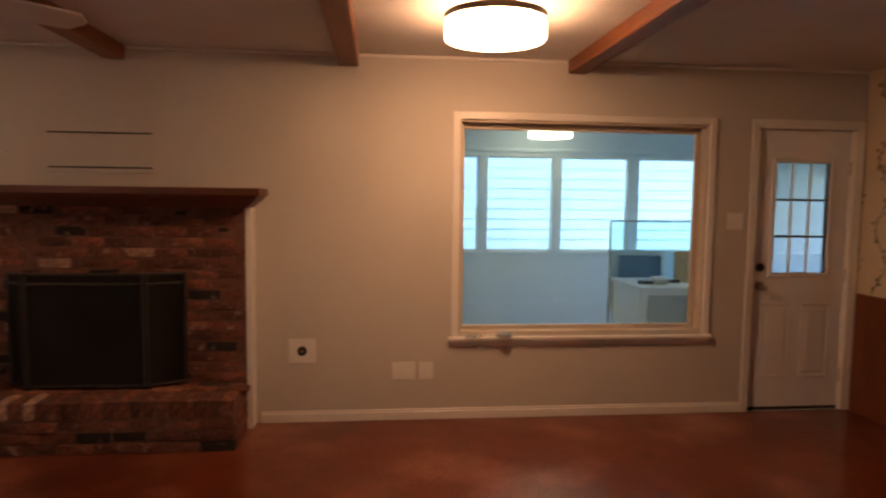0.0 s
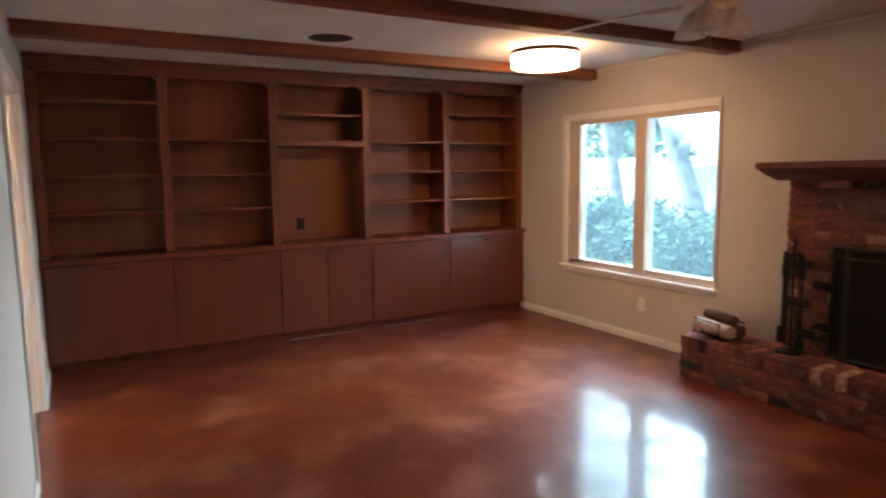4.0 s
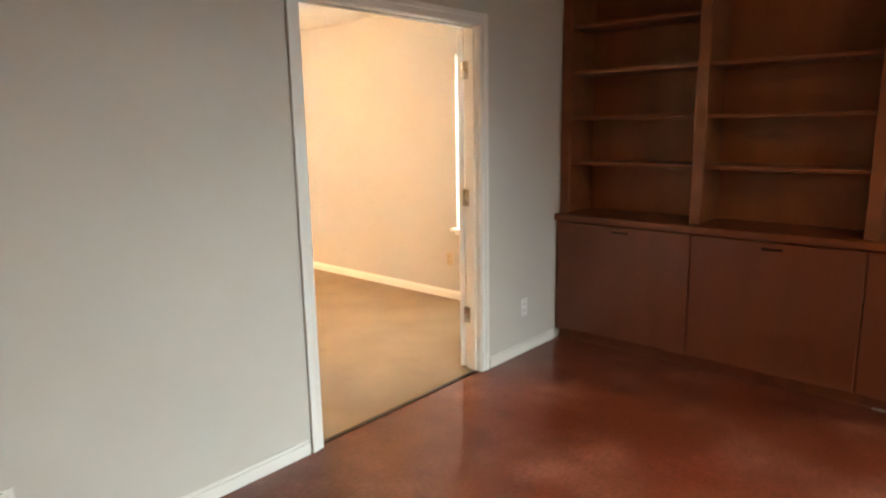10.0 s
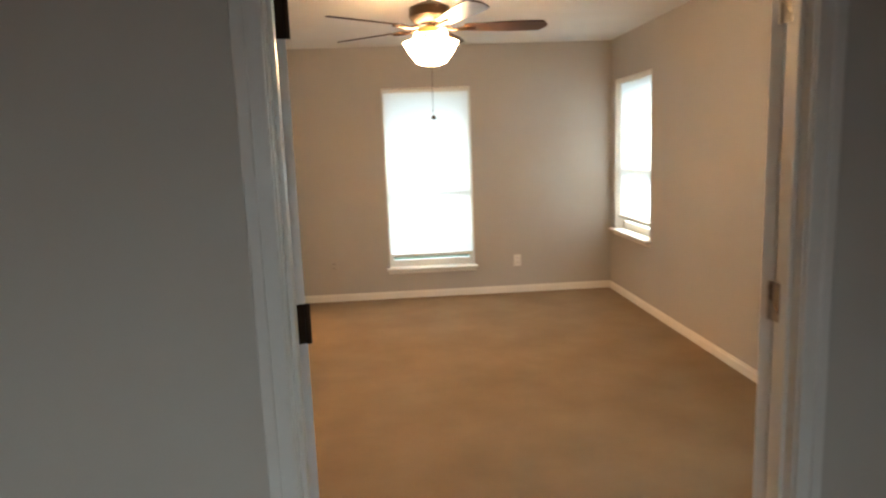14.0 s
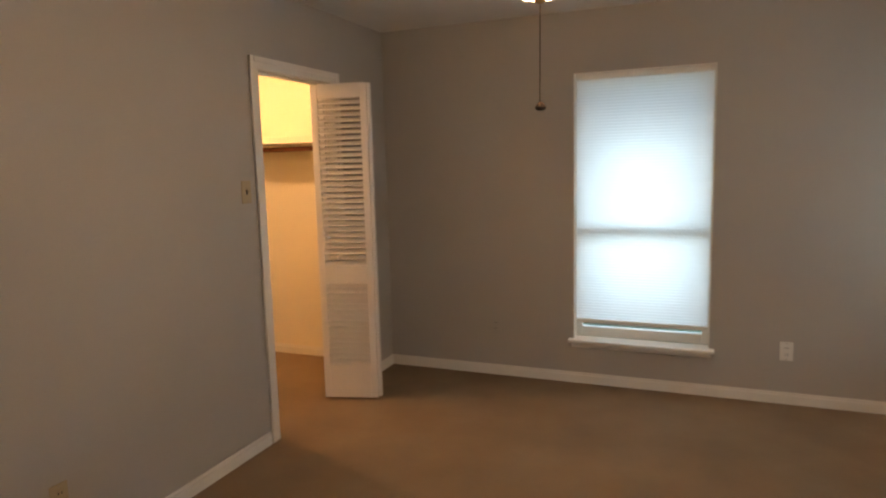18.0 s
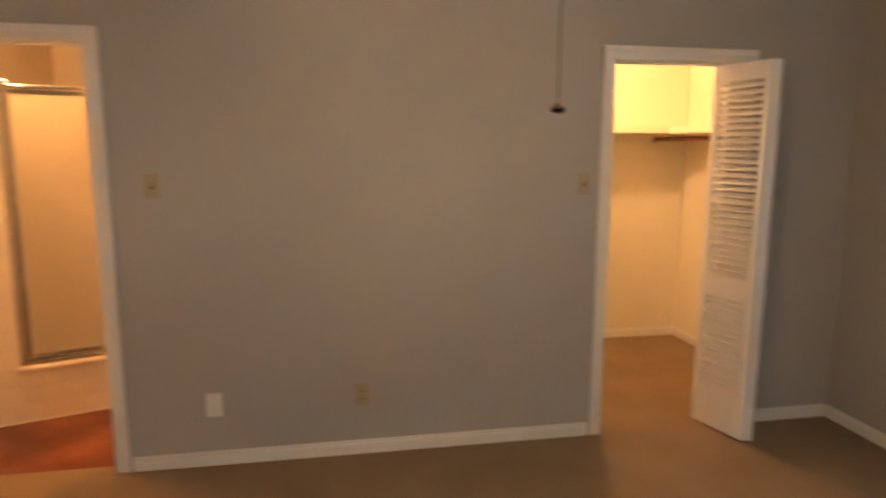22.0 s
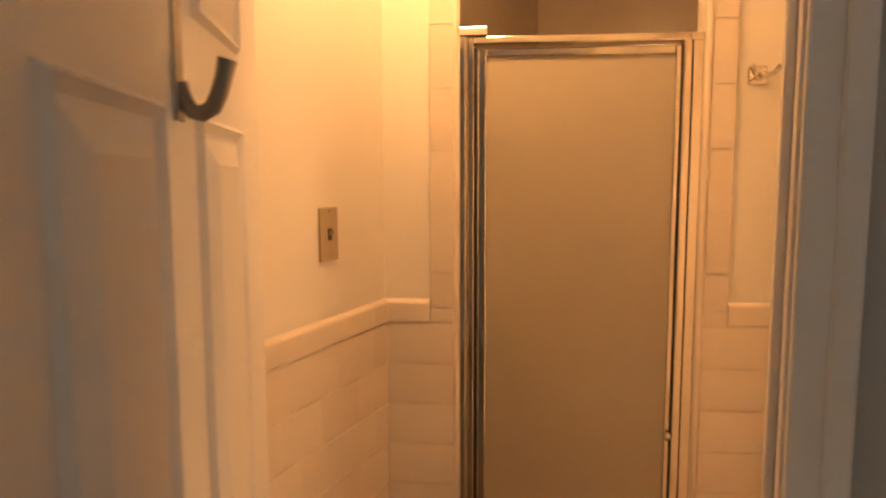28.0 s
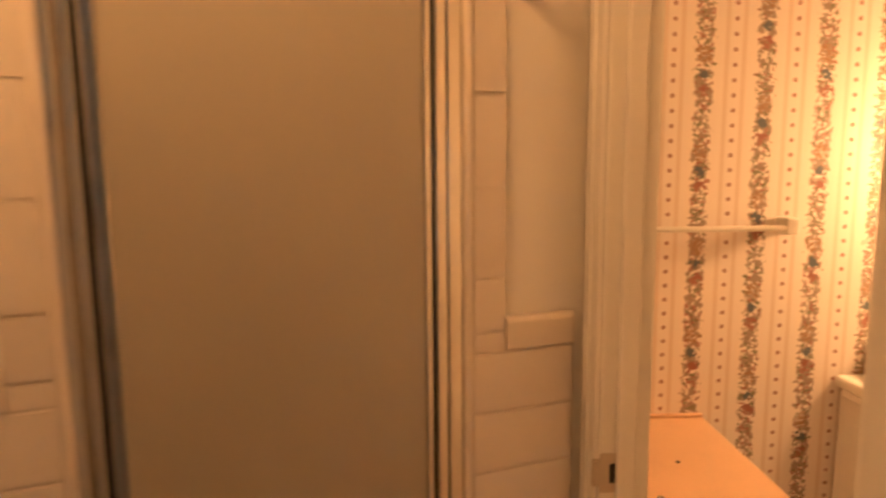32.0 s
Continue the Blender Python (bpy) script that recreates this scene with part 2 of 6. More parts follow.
def floor_material():
    """Acid-stained red-brown concrete: cloudy mottling under an even sealer."""
    m = bpy.data.materials.new("stained_concrete")
    m.use_nodes = True
    N, L = m.node_tree.nodes, m.node_tree.links
    b = N["Principled BSDF"]
    tc = N.new("ShaderNodeTexCoord")
    src = tc.outputs["Object"]
    out = None
    for sc, det, lo, hi, c in ((0.9, 2, 0.30, 0.70, (0.10, 0.020, 0.009)), (2.6, 4, 0.42, 0.80, (0.19, 0.057, 0.030)), (7.0, 4, 0.50, 0.95, (0.080, 0.017, 0.009)), (1.5, 5, 0.48, 0.74, (0.27, 0.098, 0.062))):
        n = N.new("ShaderNodeTexNoise")
        n.inputs["Scale"].default_value, n.inputs["Detail"].default_value = sc, det
        L.new(src, n.inputs[0])
        r = N.new("ShaderNodeMapRange")
        r.interpolation_type = "SMOOTHSTEP"
        r.inputs[1].default_value, r.inputs[2].default_value = lo, hi
        L.new(n.outputs[0], r.inputs[0])
        mx = N.new("ShaderNodeMix")
        mx.data_type = "RGBA"
        mx.inputs[7].default_value = (*c, 1)
        mx.inputs[6].default_value = (0.152, 0.029, 0.012, 1)
        if out is not None:
            L.new(out, mx.inputs[6])
        L.new(r.outputs[0], mx.inputs[0])
        out = mx.outputs[2]
    L.new(out, b.inputs["Base Color"])
    n = N.new("ShaderNodeTexNoise")
    n.inputs["Scale"].default_value, n.inputs["Detail"].default_value = 48, 4
    L.new(src, n.inputs[0])
    r = N.new("ShaderNodeMapRange")
    r.inputs[1].default_value, r.inputs[2].default_value, r.inputs[3].default_value, r.inputs[4].default_value = 0.3, 0.7, 0.8, 1.2
    L.new(n.outputs[0], r.inputs[0])
    mx = N.new("ShaderNodeMix")
    mx.data_type, mx.blend_type = "RGBA", "MULTIPLY"
    mx.inputs[0].default_value = 1
    L.new(out, mx.inputs[6])
    L.new(r.outputs[0], mx.inputs[7])
    L.new(mx.outputs[2], b.inputs["Base Color"])
    b.inputs["Roughness"].default_value = 0.36
    b.inputs["Specular IOR Level"].default_value = 0.18
    # sealer worn thin in patches, and trowelled slightly uneven
    for sc, name, lo, hi in ((4.5, "Coat Weight", 0.72, 0.26), (9.0, "Coat Roughness", 0.06, 0.15)):
        n = N.new("ShaderNodeTexNoise")
        n.inputs["Scale"].default_value, n.inputs["Detail"].default_value = sc, 5
        L.new(src, n.inputs[0])
        r = N.new("ShaderNodeMapRange")
        r.inputs[1].default_value, r.inputs[2].default_value, r.inputs[3].default_value, r.inputs[4].default_value = 0.35, 0.68, lo, hi
        L.new(n.outputs[0], r.inputs[0])
        L.new(r.outputs[0], b.inputs[name])
    n = N.new("ShaderNodeTexNoise")
    n.inputs["Scale"].default_value, n.inputs["Detail"].default_value = 5.0, 2
    L.new(src, n.inputs[0])
    bp = N.new("ShaderNodeBump")
    bp.inputs["Strength"].default_value, bp.inputs["Distance"].default_value = 0.35, 0.004
    L.new(n.outputs[0], bp.inputs["Height"])
    L.new(bp.outputs[0], b.inputs["Coat Normal"])
    return m


M_FLOOR = floor_material()


def brick_material():
    """Old brick in reds and browns, some soot-black and some pale, with lime stains, by object."""
    m = bpy.data.materials.new("old_brick")
    m.use_nodes = True
    N, L = m.node_tree.nodes, m.node_tree.links
    b = N["Principled BSDF"]
    oi = N.new("ShaderNodeObjectInfo")
    ramp = N.new("ShaderNodeValToRGB")
    e = ramp.color_ramp.elements
    e[0].position, e[0].color = 0.0, (0.015, 0.013, 0.013, 1)
    e[1].position, e[1].color = 1.0, (0.450, 0.275, 0.188, 1)
    for p, c in ((0.075, (0.025, 0.015, 0.013, 1)), (0.085, (0.094, 0.035, 0.025, 1)), (0.35, (0.175, 0.057, 0.035, 1)), (0.55, (0.263, 0.085, 0.048, 1)), (0.72, (0.125, 0.045, 0.031, 1)), (0.88, (0.206, 0.077, 0.050, 1)), (0.955, (0.288, 0.105, 0.057, 1)), (0.96, (0.450, 0.263, 0.188, 1))):
        q = e.new(p)
        q.color = c
    L.new(oi.outputs["Random"], ramp.inputs[0])
    tc = N.new("ShaderNodeTexCoord")
    geo = N.new("ShaderNodeNewGeometry")

    def noise(scale, detail, lo, hi, a, z, src):
        n = N.new("ShaderNodeTexNoise")
        n.inputs["Scale"].default_value, n.inputs["Detail"].default_value = scale, detail
        L.new(src, n.inputs[0])
        r = N.new("ShaderNodeMapRange")
        r.inputs[1].default_value, r.inputs[2].default_value, r.inputs[3].default_value, r.inputs[4].default_value = lo, hi, a, z
        L.new(n.outputs[0], r.inputs[0])
        return n, r.outputs[0]
    _, grain = noise(34, 6, 0.3, 0.7, 0.45, 1.45, tc.outputs["Object"])
    _, broad = noise(5, 3, 0.3, 0.7, 0.65, 1.25, geo.outputs["Position"])
    _, lime = noise(16, 7, 0.585, 0.72, 0.0, 0.75, geo.outputs["Position"])
    n2, _ = noise(150, 3, 0, 1, 0, 1, tc.outputs["Object"])
    col = ramp.outputs[0]
    for f in (grain, broad):
        mx = N.new("ShaderNodeMix")
        mx.data_type, mx.blend_type = "RGBA", "MULTIPLY"
        mx.inputs[0].default_value = 1
        L.new(col, mx.inputs[6])
        L.new(f, mx.inputs[7])
        col = mx.outputs[2]
    mx = N.new("ShaderNodeMix")
    mx.data_type = "RGBA"
    L.new(lime, mx.inputs[0])
    L.new(col, mx.inputs[6])
    mx.inputs[7].default_value = (0.36, 0.24, 0.19, 1)
    L.new(mx.outputs[2], b.inputs["Base Color"])
    b.inputs["Roughness"].default_value = 0.82
    bp = N.new("ShaderNodeBump")
    bp.inputs["Strength"].default_value, bp.inputs["Distance"].default_value = 0.8, 0.008
    L.new(n2.outputs[0], bp.inputs["Height"])
    L.new(bp.outputs[0], b.inputs["Normal"])
    return m


M_BRICK = brick_material()


def vine_paper():
    """Tan wallpaper with climbing dark vines and leaves."""
    m = mat("vine_wallpaper", (0.62, 0.50, 0.34), 0.6, var=0.05, scale=3, fine=90, bump=0)
    N, L = m.node_tree.nodes, m.node_tree.links
    b = N["Principled BSDF"]
    base = b.inputs["Base Color"].links[0].from_socket
    tc = N.new("ShaderNodeTexCoord")
    sep = N.new("ShaderNodeSeparateXYZ")
    L.new(tc.outputs["Object"], sep.inputs[0])

    def mth(op, a, c=None):
        q = N.new("ShaderNodeMath")
        q.operation = op
        for i, v in enumerate((a, c)):
            if v is None:
                continue
            if isinstance(v, (int, float)):
                q.inputs[i].default_value = v
            else:
                L.new(v, q.inputs[i])
        return q.outputs[0]
    u = mth("ADD", sep.outputs[0], sep.outputs[1])
    sway = mth("MULTIPLY", mth("SINE", mth("MULTIPLY", sep.outputs[2], 13.0)), 0.055)
    off = mth("MULTIPLY", mth("SUBTRACT", mth("FRACT", mth("DIVIDE", mth("ADD", u, sway), 0.26)), 0.5), 0.26)
    vor = N.new("ShaderNodeTexVoronoi")
    vor.inputs["Scale"].default_value = 24
    L.new(tc.outputs["Object"], vor.inputs[0])
    noi = N.new("ShaderNodeTexNoise")
    noi.inputs["Scale"].default_value = 30
    L.new(tc.outputs["Object"], noi.inputs[0])
    wob = mth("MULTIPLY", mth("SUBTRACT", noi.outputs[0], 0.5), 0.06)
    stem = mth("LESS_THAN", mth("ABSOLUTE", mth("ADD", off, wob)), 0.007)
    near = mth("LESS_THAN", mth("ABSOLUTE", mth("ADD", off, wob)), 0.045)
    leaf = mth("MULTIPLY", near, mth("LESS_THAN", mth("ADD", vor.outputs["Distance"], mth("MULTIPLY", noi.outputs[0], 0.3)), 0.47))
    for mask, c in ((stem, (0.16, 0.12, 0.06, 1)), (leaf, (0.11, 0.10, 0.05, 1))):
        k = N.new("ShaderNodeMix")
        k.data_type = "RGBA"
        L.new(mask, k.inputs[0])
        L.new(base, k.inputs[6])
        k.inputs[7].default_value = c
        base = k.outputs[2]
    L.new(base, b.inputs["Base Color"])
    return m


def wallpaper(name, ground, wide, shift=0.0):
    """Cream wallpaper with upright floral bands between columns of dots. Runs along the wall's length in world space."""
    m = bpy.data.materials.new(name)
    m.use_nodes = True
    N, L = m.node_tree.nodes, m.node_tree.links
    b = N["Principled BSDF"]
    b.inputs["Roughness"].default_value = 0.55
    tc = N.new("ShaderNodeTexCoord")
    sep = N.new("ShaderNodeSeparateXYZ")
    L.new(tc.outputs["Object"], sep.inputs[0])

    def mth(op, a, c=None):
        q = N.new("ShaderNodeMath")
        q.operation = op
        for i, v in enumerate((a, c)):
            if v is None:
                continue
            if isinstance(v, (int, float)):
                q.inputs[i].default_value = v
            else:
                L.new(v, q.inputs[i])
        return q.outputs[0]
    u = mth("DIVIDE", mth("ADD", mth("ADD", sep.outputs[0], sep.outputs[1]), shift), wide)
    ph = mth("FRACT", u)
    odd = mth("MODULO", mth("FLOOR", u), 2.0)
    off = mth("MULTIPLY", mth("SUBTRACT", ph, 0.5), wide)        # metres from the band's middle
    zp = mth("FRACT", mth("ADD", mth("DIVIDE", mth("SUBTRACT", sep.outputs[2], 0.303), 0.2605), mth("MULTIPLY", odd, 0.5)))
    vor = N.new("ShaderNodeTexVoronoi")
    vor.inputs["Scale"].default_value = 130
    L.new(tc.outputs["Object"], vor.inputs[0])
    noi = N.new("ShaderNodeTexNoise")
    noi.inputs["Scale"].default_value = 70
    L.new(tc.outputs["Object"], noi.inputs[0])
    wob = mth("MULTIPLY", mth("SUBTRACT", noi.outputs[0], 0.5), 0.045)
    sepc = N.new("ShaderNodeSeparateColor")
    L.new(vor.outputs["Color"], sepc.inputs[0])
    col = None

    def blot(cur, mask, c):
        k = N.new("ShaderNodeMix")
        k.data_type = "RGBA"
        L.new(mask, k.inputs[0])
        if cur is None:
            k.inputs[6].default_value = (*ground, 1)
        else:
            L.new(cur, k.inputs[6])
        k.inputs[7].default_value = (*c, 1)
        return k.outputs[2]

    def flower(px, pz, rx, rz):
        a = mth("DIVIDE", mth("ADD", mth("SUBTRACT", off, px), wob), rx)
        c = mth("DIVIDE", mth("ADD", mth("MULTIPLY", mth("SUBTRACT", zp, pz), 0.2605), wob), rz)
        return mth("LESS_THAN", mth("ADD", mth("POWER", a, 2), mth("POWER", c, 2)), 1.0)
    # pale tan edge stripes beside the dot columns
    edge = mth("LESS_THAN", mth("ABSOLUTE", mth("SUBTRACT", mth("ABSOLUTE", off), wide * 0.36)), wide * 0.035)
    col = blot(col, mth("MULTIPLY", edge, 0.6), (ground[0] * 0.80, ground[1] * 0.70, ground[2] * 0.60))
    inband = mth("LESS_THAN", mth("ABSOLUTE", mth("ADD", off, wob)), 0.024)
    leafy = mth("MULTIPLY", inband, mth("LESS_THAN", vor.outputs["Distance"], 0.58))
    col = blot(col, mth("MULTIPLY", mth("MULTIPLY", inband, 0.85), mth("GREATER_THAN", sepc.outputs[0], 0.38)), (0.22, 0.155, 0.11))
    col = blot(col, mth("MULTIPLY", leafy, mth("GREATER_THAN", sepc.outputs[1], 0.72)), (0.16, 0.17, 0.09))
    col = blot(col, mth("MULTIPLY", leafy, mth("GREATER_THAN", sepc.outputs[2], 0.82)), (0.33, 0.13, 0.10))
    col = blot(col, mth("MULTIPLY", flower(0.0, 0.70, 0.020, 0.026), mth("LESS_THAN", vor.outputs["Distance"], 0.55)), (0.32, 0.19, 0.10))
    col = blot(col, flower(-0.002, 0.36, 0.015, 0.009), (0.28, 0.11, 0.085))
    col = blot(col, flower(0.004, 0.31, 0.008, 0.010), (0.31, 0.14, 0.10))
    col = blot(col, flower(0.0, 0.5, 0.013, 0.013), (0.085, 0.11, 0.13))
    # columns of small dots between the bands
    dx = mth("DIVIDE", mth("SUBTRACT", wide / 2, mth("ABSOLUTE", off)), 0.0405)
    zz = mth("SUBTRACT", mth("FRACT", mth("DIVIDE", sep.outputs[2], 0.0405)), 0.5)
    rr = mth("ADD", mth("POWER", dx, 2), mth("POWER", zz, 2))
    dots = mth("LESS_THAN", rr, 0.024)
    L.new(blot(col, dots, (0.36, 0.20, 0.16)), b.inputs["Base Color"])
    return m


M_PAPER = wallpaper("floral_wallpaper", (0.79, 0.72, 0.66), 0.1695, 0.1495)
M_PAPER2 = vine_paper()
M_SHADE = glow("lit_drum_shade", (1.0, 0.60, 0.35), LAMP_DEN * 1.5)
M_SHADE_DIM = glow("lit_drum_shade_dim", (1.0, 0.60, 0.35), LAMP_DEN * 0.86)
M_BOWL = glow("lit_glass_bowl", (1.0, 0.70, 0.43), LAMP_BED)

# ---- geometry helpers ----


def box(bm, x0, y0, z0, x1, y1, z1):
    g = bmesh.ops.create_cube(bm, size=1)["verts"]
    for v in g:
        v.co = Vector(((x0 + x1) / 2 + v.co.x * (x1 - x0), (y0 + y1) / 2 + v.co.y * (y1 - y0), (z0 + z1) / 2 + v.co.z * (z1 - z0)))
    return g


def bbox(bm, x0, y0, z0, x1, y1, z1, r=0.004, seg=2):
    g = box(bm, x0, y0, z0, x1, y1, z1)
    edges = {e for v in g for e in v.link_edges}
    bmesh.ops.bevel(bm, geom=list(edges), offset=min(r, abs(x1 - x0) * 0.4, abs(y1 - y0) * 0.4, abs(z1 - z0) * 0.4), segments=seg, affect="EDGES", profile=0.5)
    return bm


def cyl(bm, a, b, r0, r1=None, n=20):
    a, b = Vector(a), Vector(b)
    d = b - a
    m = Matrix.Translation((a + b) / 2) @ d.to_track_quat("Z", "Y").to_matrix().to_4x4()
    bmesh.ops.create_cone(bm, cap_ends=True, segments=n, radius1=r0, radius2=r0 if r1 is None else r1, depth=d.length, matrix=m)


def ball(bm, c, r, n=14, sz=1.0):
    bmesh.ops.create_uvsphere(bm, u_segments=n, v_segments=n // 2 + 2, radius=r, matrix=Matrix.Translation(c) @ Matrix.Diagonal((1, 1, sz, 1)))


def lathe(bm, prof, c=(0, 0, 0), n=28):
    """Turn a profile of (radius, height) round the upright axis through c."""
    rings = []
    for r, z in prof:
        if r < 1e-5:
            rings.append([bm.verts.new((c[0], c[1], c[2] + z))])
        else:
            rings.append([bm.verts.new((c[0] + r * math.cos(2 * math.pi * i / n), c[1] + r * math.sin(2 * math.pi * i / n), c[2] + z)) for i in range(n)])
    for p, q in zip(rings, rings[1:]):
        for i in range(n):
            j = (i + 1) % n
            vs = [p[i % len(p)], p[j % len(p)], q[j % len(q)], q[i % len(q)]]
            us = []
            for v in vs:
                if v not in us:
                    us.append(v)
            if len(us) > 2:
                bm.faces.new(us)


def sweep(bm, pts, r, n=10):
    """A round bar along points."""
    pts = [Vector(p) for p in pts]
    rings = []
    for i, p in enumerate(pts):
        d = (pts[min(i + 1, len(pts) - 1)] - pts[max(i - 1, 0)]).normalized()
        q = d.to_track_quat("Z", "Y")
        rr = r[i] if isinstance(r, (list, tuple)) else r
        rings.append([bm.verts.new(p + q @ Vector((rr * math.cos(2 * math.pi * k / n), rr * math.sin(2 * math.pi * k / n), 0))) for k in range(n)])
    for a, b in zip(rings, rings[1:]):
        for k in range(n):
            bm.faces.new((a[k], a[(k + 1) % n], b[(k + 1) % n], b[k]))
    bm.faces.new(rings[0][::-1])
    bm.faces.new(rings[-1])


def smooth(bm):
    for f in bm.faces:
        f.smooth = True
    for e in bm.edges:
        if len(e.link_faces) == 2 and e.calc_face_angle(0) > 0.6:
            e.smooth = False


def meshed(name, bm, material, sm=False):
    bmesh.ops.recalc_face_normals(bm, faces=bm.faces)
    if sm:
        smooth(bm)
    me = bpy.data.meshes.new(name)
    bm.to_mesh(me)
    bm.free()
    me.materials.append(material)
    return me


def part(name, bm, material, parent=None, label="", sm=False):
    ob = new(name, meshed(name, bm, material, sm))
    if parent is not None:
        ob.parent = parent
    if label:
        ob["label"] = label
    return ob


def root(name, m=None, label="", category="", group="", kind=""):
    ob = new(name)
    ob.empty_display_size = 0.1
    if m is not None:
        ob.matrix_world = m
    return tagged(ob, label, category, group, kind)


def B(*b, r=0.004):
    bm = bmesh.new()
    if r:
        bbox(bm, *b, r=r)
    else:
        box(bm, *b)
    return bm


def struct(name, bm, material, label="", category="", parent=None):
    ob = part(name, bm, material, parent)
    return tagged(ob, label, category, "", "structure")


def wall(name, axis, c0, c1, a0, a1, z0, z1, holes, material, label):
    """A wall between c0 and c1 on the axis it faces, from a0 to a1 along, with openings (a, a, z, z) through it."""
    bm = bmesh.new()
    cuts = sorted({a0, a1, *[h[0] for h in holes], *[h[1] for h in holes]})
    for p, q in zip(cuts, cuts[1:]):
        mid = (p + q) / 2
        hs = sorted([(h[2], h[3]) for h in holes if h[0] < mid < h[1]])
        z = z0
        for lo, hi in hs + [(z1, z1)]:
            if lo - z > 1e-4:
                if axis == "y":
                    box(bm, p, c0, z, q, c1, lo)
                else:
                    box(bm, c0, p, z, c1, q, lo)
            z = hi
    bmesh.ops.remove_doubles(bm, verts=bm.verts, dist=1e-5)
    return struct(name, bm, material, label, "wall")

# ---- the large structure ----
Z_CEIL = 2.43
A_Y, C_Y0 = 4.526, -0.10           # fireplace wall, bedroom face of the wall with the double door
BX0, BX1, BY0 = -0.354, 3.258, -4.896   # bedroom walls
struct("floor_den", B(-0.5, -0.03, -0.12, 9.3, 4.53, 0.0, r=0), M_FLOOR, "glossy red-brown stained concrete floor with mottled wear", "floor")
struct("floor_bedroom", B(BX0 - 0.02, BY0 - 0.02, -0.12, 3.325, -0.03, 0.002, r=0), M_CARPET, "tan cut-pile carpet", "carpet")
struct("floor_closet", B(3.325, BY0 - 0.02, -0.12, 4.99, -2.5, 0.002, r=0), M_CARPET, "tan cut-pile carpet in the closet", "carpet")
struct("floor_bathroom", B(3.325, -2.5, -0.12, 5.4, -0.02, 0.0, r=0), M_FLOOR, "red-brown stained concrete bathroom floor", "floor")
struct("floor_sunroom", B(4.0, 4.53, -0.12, 12.0, 7.75, 0.0, r=0), mat("sunroom_floor_tile", (0.42, 0.48, 0.52), 0.4), "pale blue-grey sunroom floor", "floor")

wall("wall_den_north", "y", A_Y, A_Y + 0.13, -0.6, 9.32, 0, 2.6, [(0.70, 2.41, 0.60, 1.99), (6.165, 7.90, 0.585, 2.03), (8.255, 9.005, 0, 2.035)], M_DENWALL, "greige painted plaster wall of the den")
wall("wall_den_west", "x", -0.6, -0.425, -0.1, A_Y, 0, 2.6, [], M_DENWALL, "greige painted wall behind the bookcase")
wall("wall_den_south", "y", C_Y0, 0.0, -0.6, 9.32, 0, 2.6, [(0.80, 2.045, 0, 2.05)], M_DENWALL, "greige painted wall with the double door")
wall("wall_den_east", "x", 9.062, 9.32, 0.0, A_Y, 0.86, 2.6, [], M_PAPER2, "cream wallpaper with a brown leaf trail")
struct("wainscot_den_east", B(9.05, 0.0, 0.0, 9.32, A_Y, 0.86, r=0.003), M_WOOD, "dark red wood wainscot below the wallpaper", "wainscot")
struct("ceiling_den", B(-0.6, -0.02, Z_CEIL, 9.32, A_Y + 0.02, 2.62, r=0), M_CEIL, "off-white textured den ceiling", "ceiling")

wall("wall_bedroom_west", "x", BX0 - 0.14, BX0, BY0 - 0.13, C_Y0, 0, 2.6, [(-4.765, -3.875, 0.60, 2.055), (-1.18, -0.30, 0.60, 2.055)], M_BEDWALL, "grey painted bedroom wall")
wall("wall_bedroom_south", "y", BY0 - 0.14, BY0, BX0 - 0.14, 5.1, 0, 2.6, [(1.035, 1.885, 0.285, 2.055)], M_BEDWALL, "grey painted bedroom wall with a window")
wall("wall_bedroom_east", "x", BX1, BX1 + 0.10, BY0, C_Y0, 0, 2.6, [(-0.985, -0.135, 0, 2.04), (-4.215, -3.455, 0, 2.03)], M_BEDWALL, "grey painted bedroom wall with two doorways")
# bedroom face of the wall that the double door stands in
wall("wall_bedroom_north", "y", C_Y0 - 0.004, C_Y0, BX0, BX1, 0, 2.6, [(0.80, 2.045, 0, 2.05)], M_BEDWALL, "grey painted bedroom face of the door wall")
struct("ceiling_bedroom", B(BX0 - 0.1, BY0 - 0.1, 2.44, BX1 + 0.05, C_Y0 + 0.02, 2.6, r=0), M_CEILBED, "white textured bedroom ceiling", "ceiling")

# closet shell
wall("wall_closet_east", "x", 4.955, 5.06, BY0, -2.5, 0, 2.6, [], M_CLOSETWALL, "cream painted closet wall")
wall("wall_closet_south", "y", BY0, BY0 + 0.006, BX1 + 0.10, 4.955, 0, 2.6, [], M_CLOSETWALL, "cream painted closet wall")
wall("wall_closet_west", "x", BX1 + 0.10, BX1 + 0.106, BY0 + 0.006, -2.6, 0, 2.6, [(-4.215, -3.455, 0, 2.03)], M_CLOSETWALL, "cream painted closet wall beside the door")
wall("wall_closet_north", "y", -2.6, -2.5, BX1 + 0.10, 5.06, 0, 2.6, [], M_CLOSETWALL, "cream painted closet wall")
struct("ceiling_closet", B(BX1 + 0.05, BY0 - 0.1, 2.44, 5.1, -2.5, 2.6, r=0), M_CEILBED, "white closet ceiling", "ceiling")

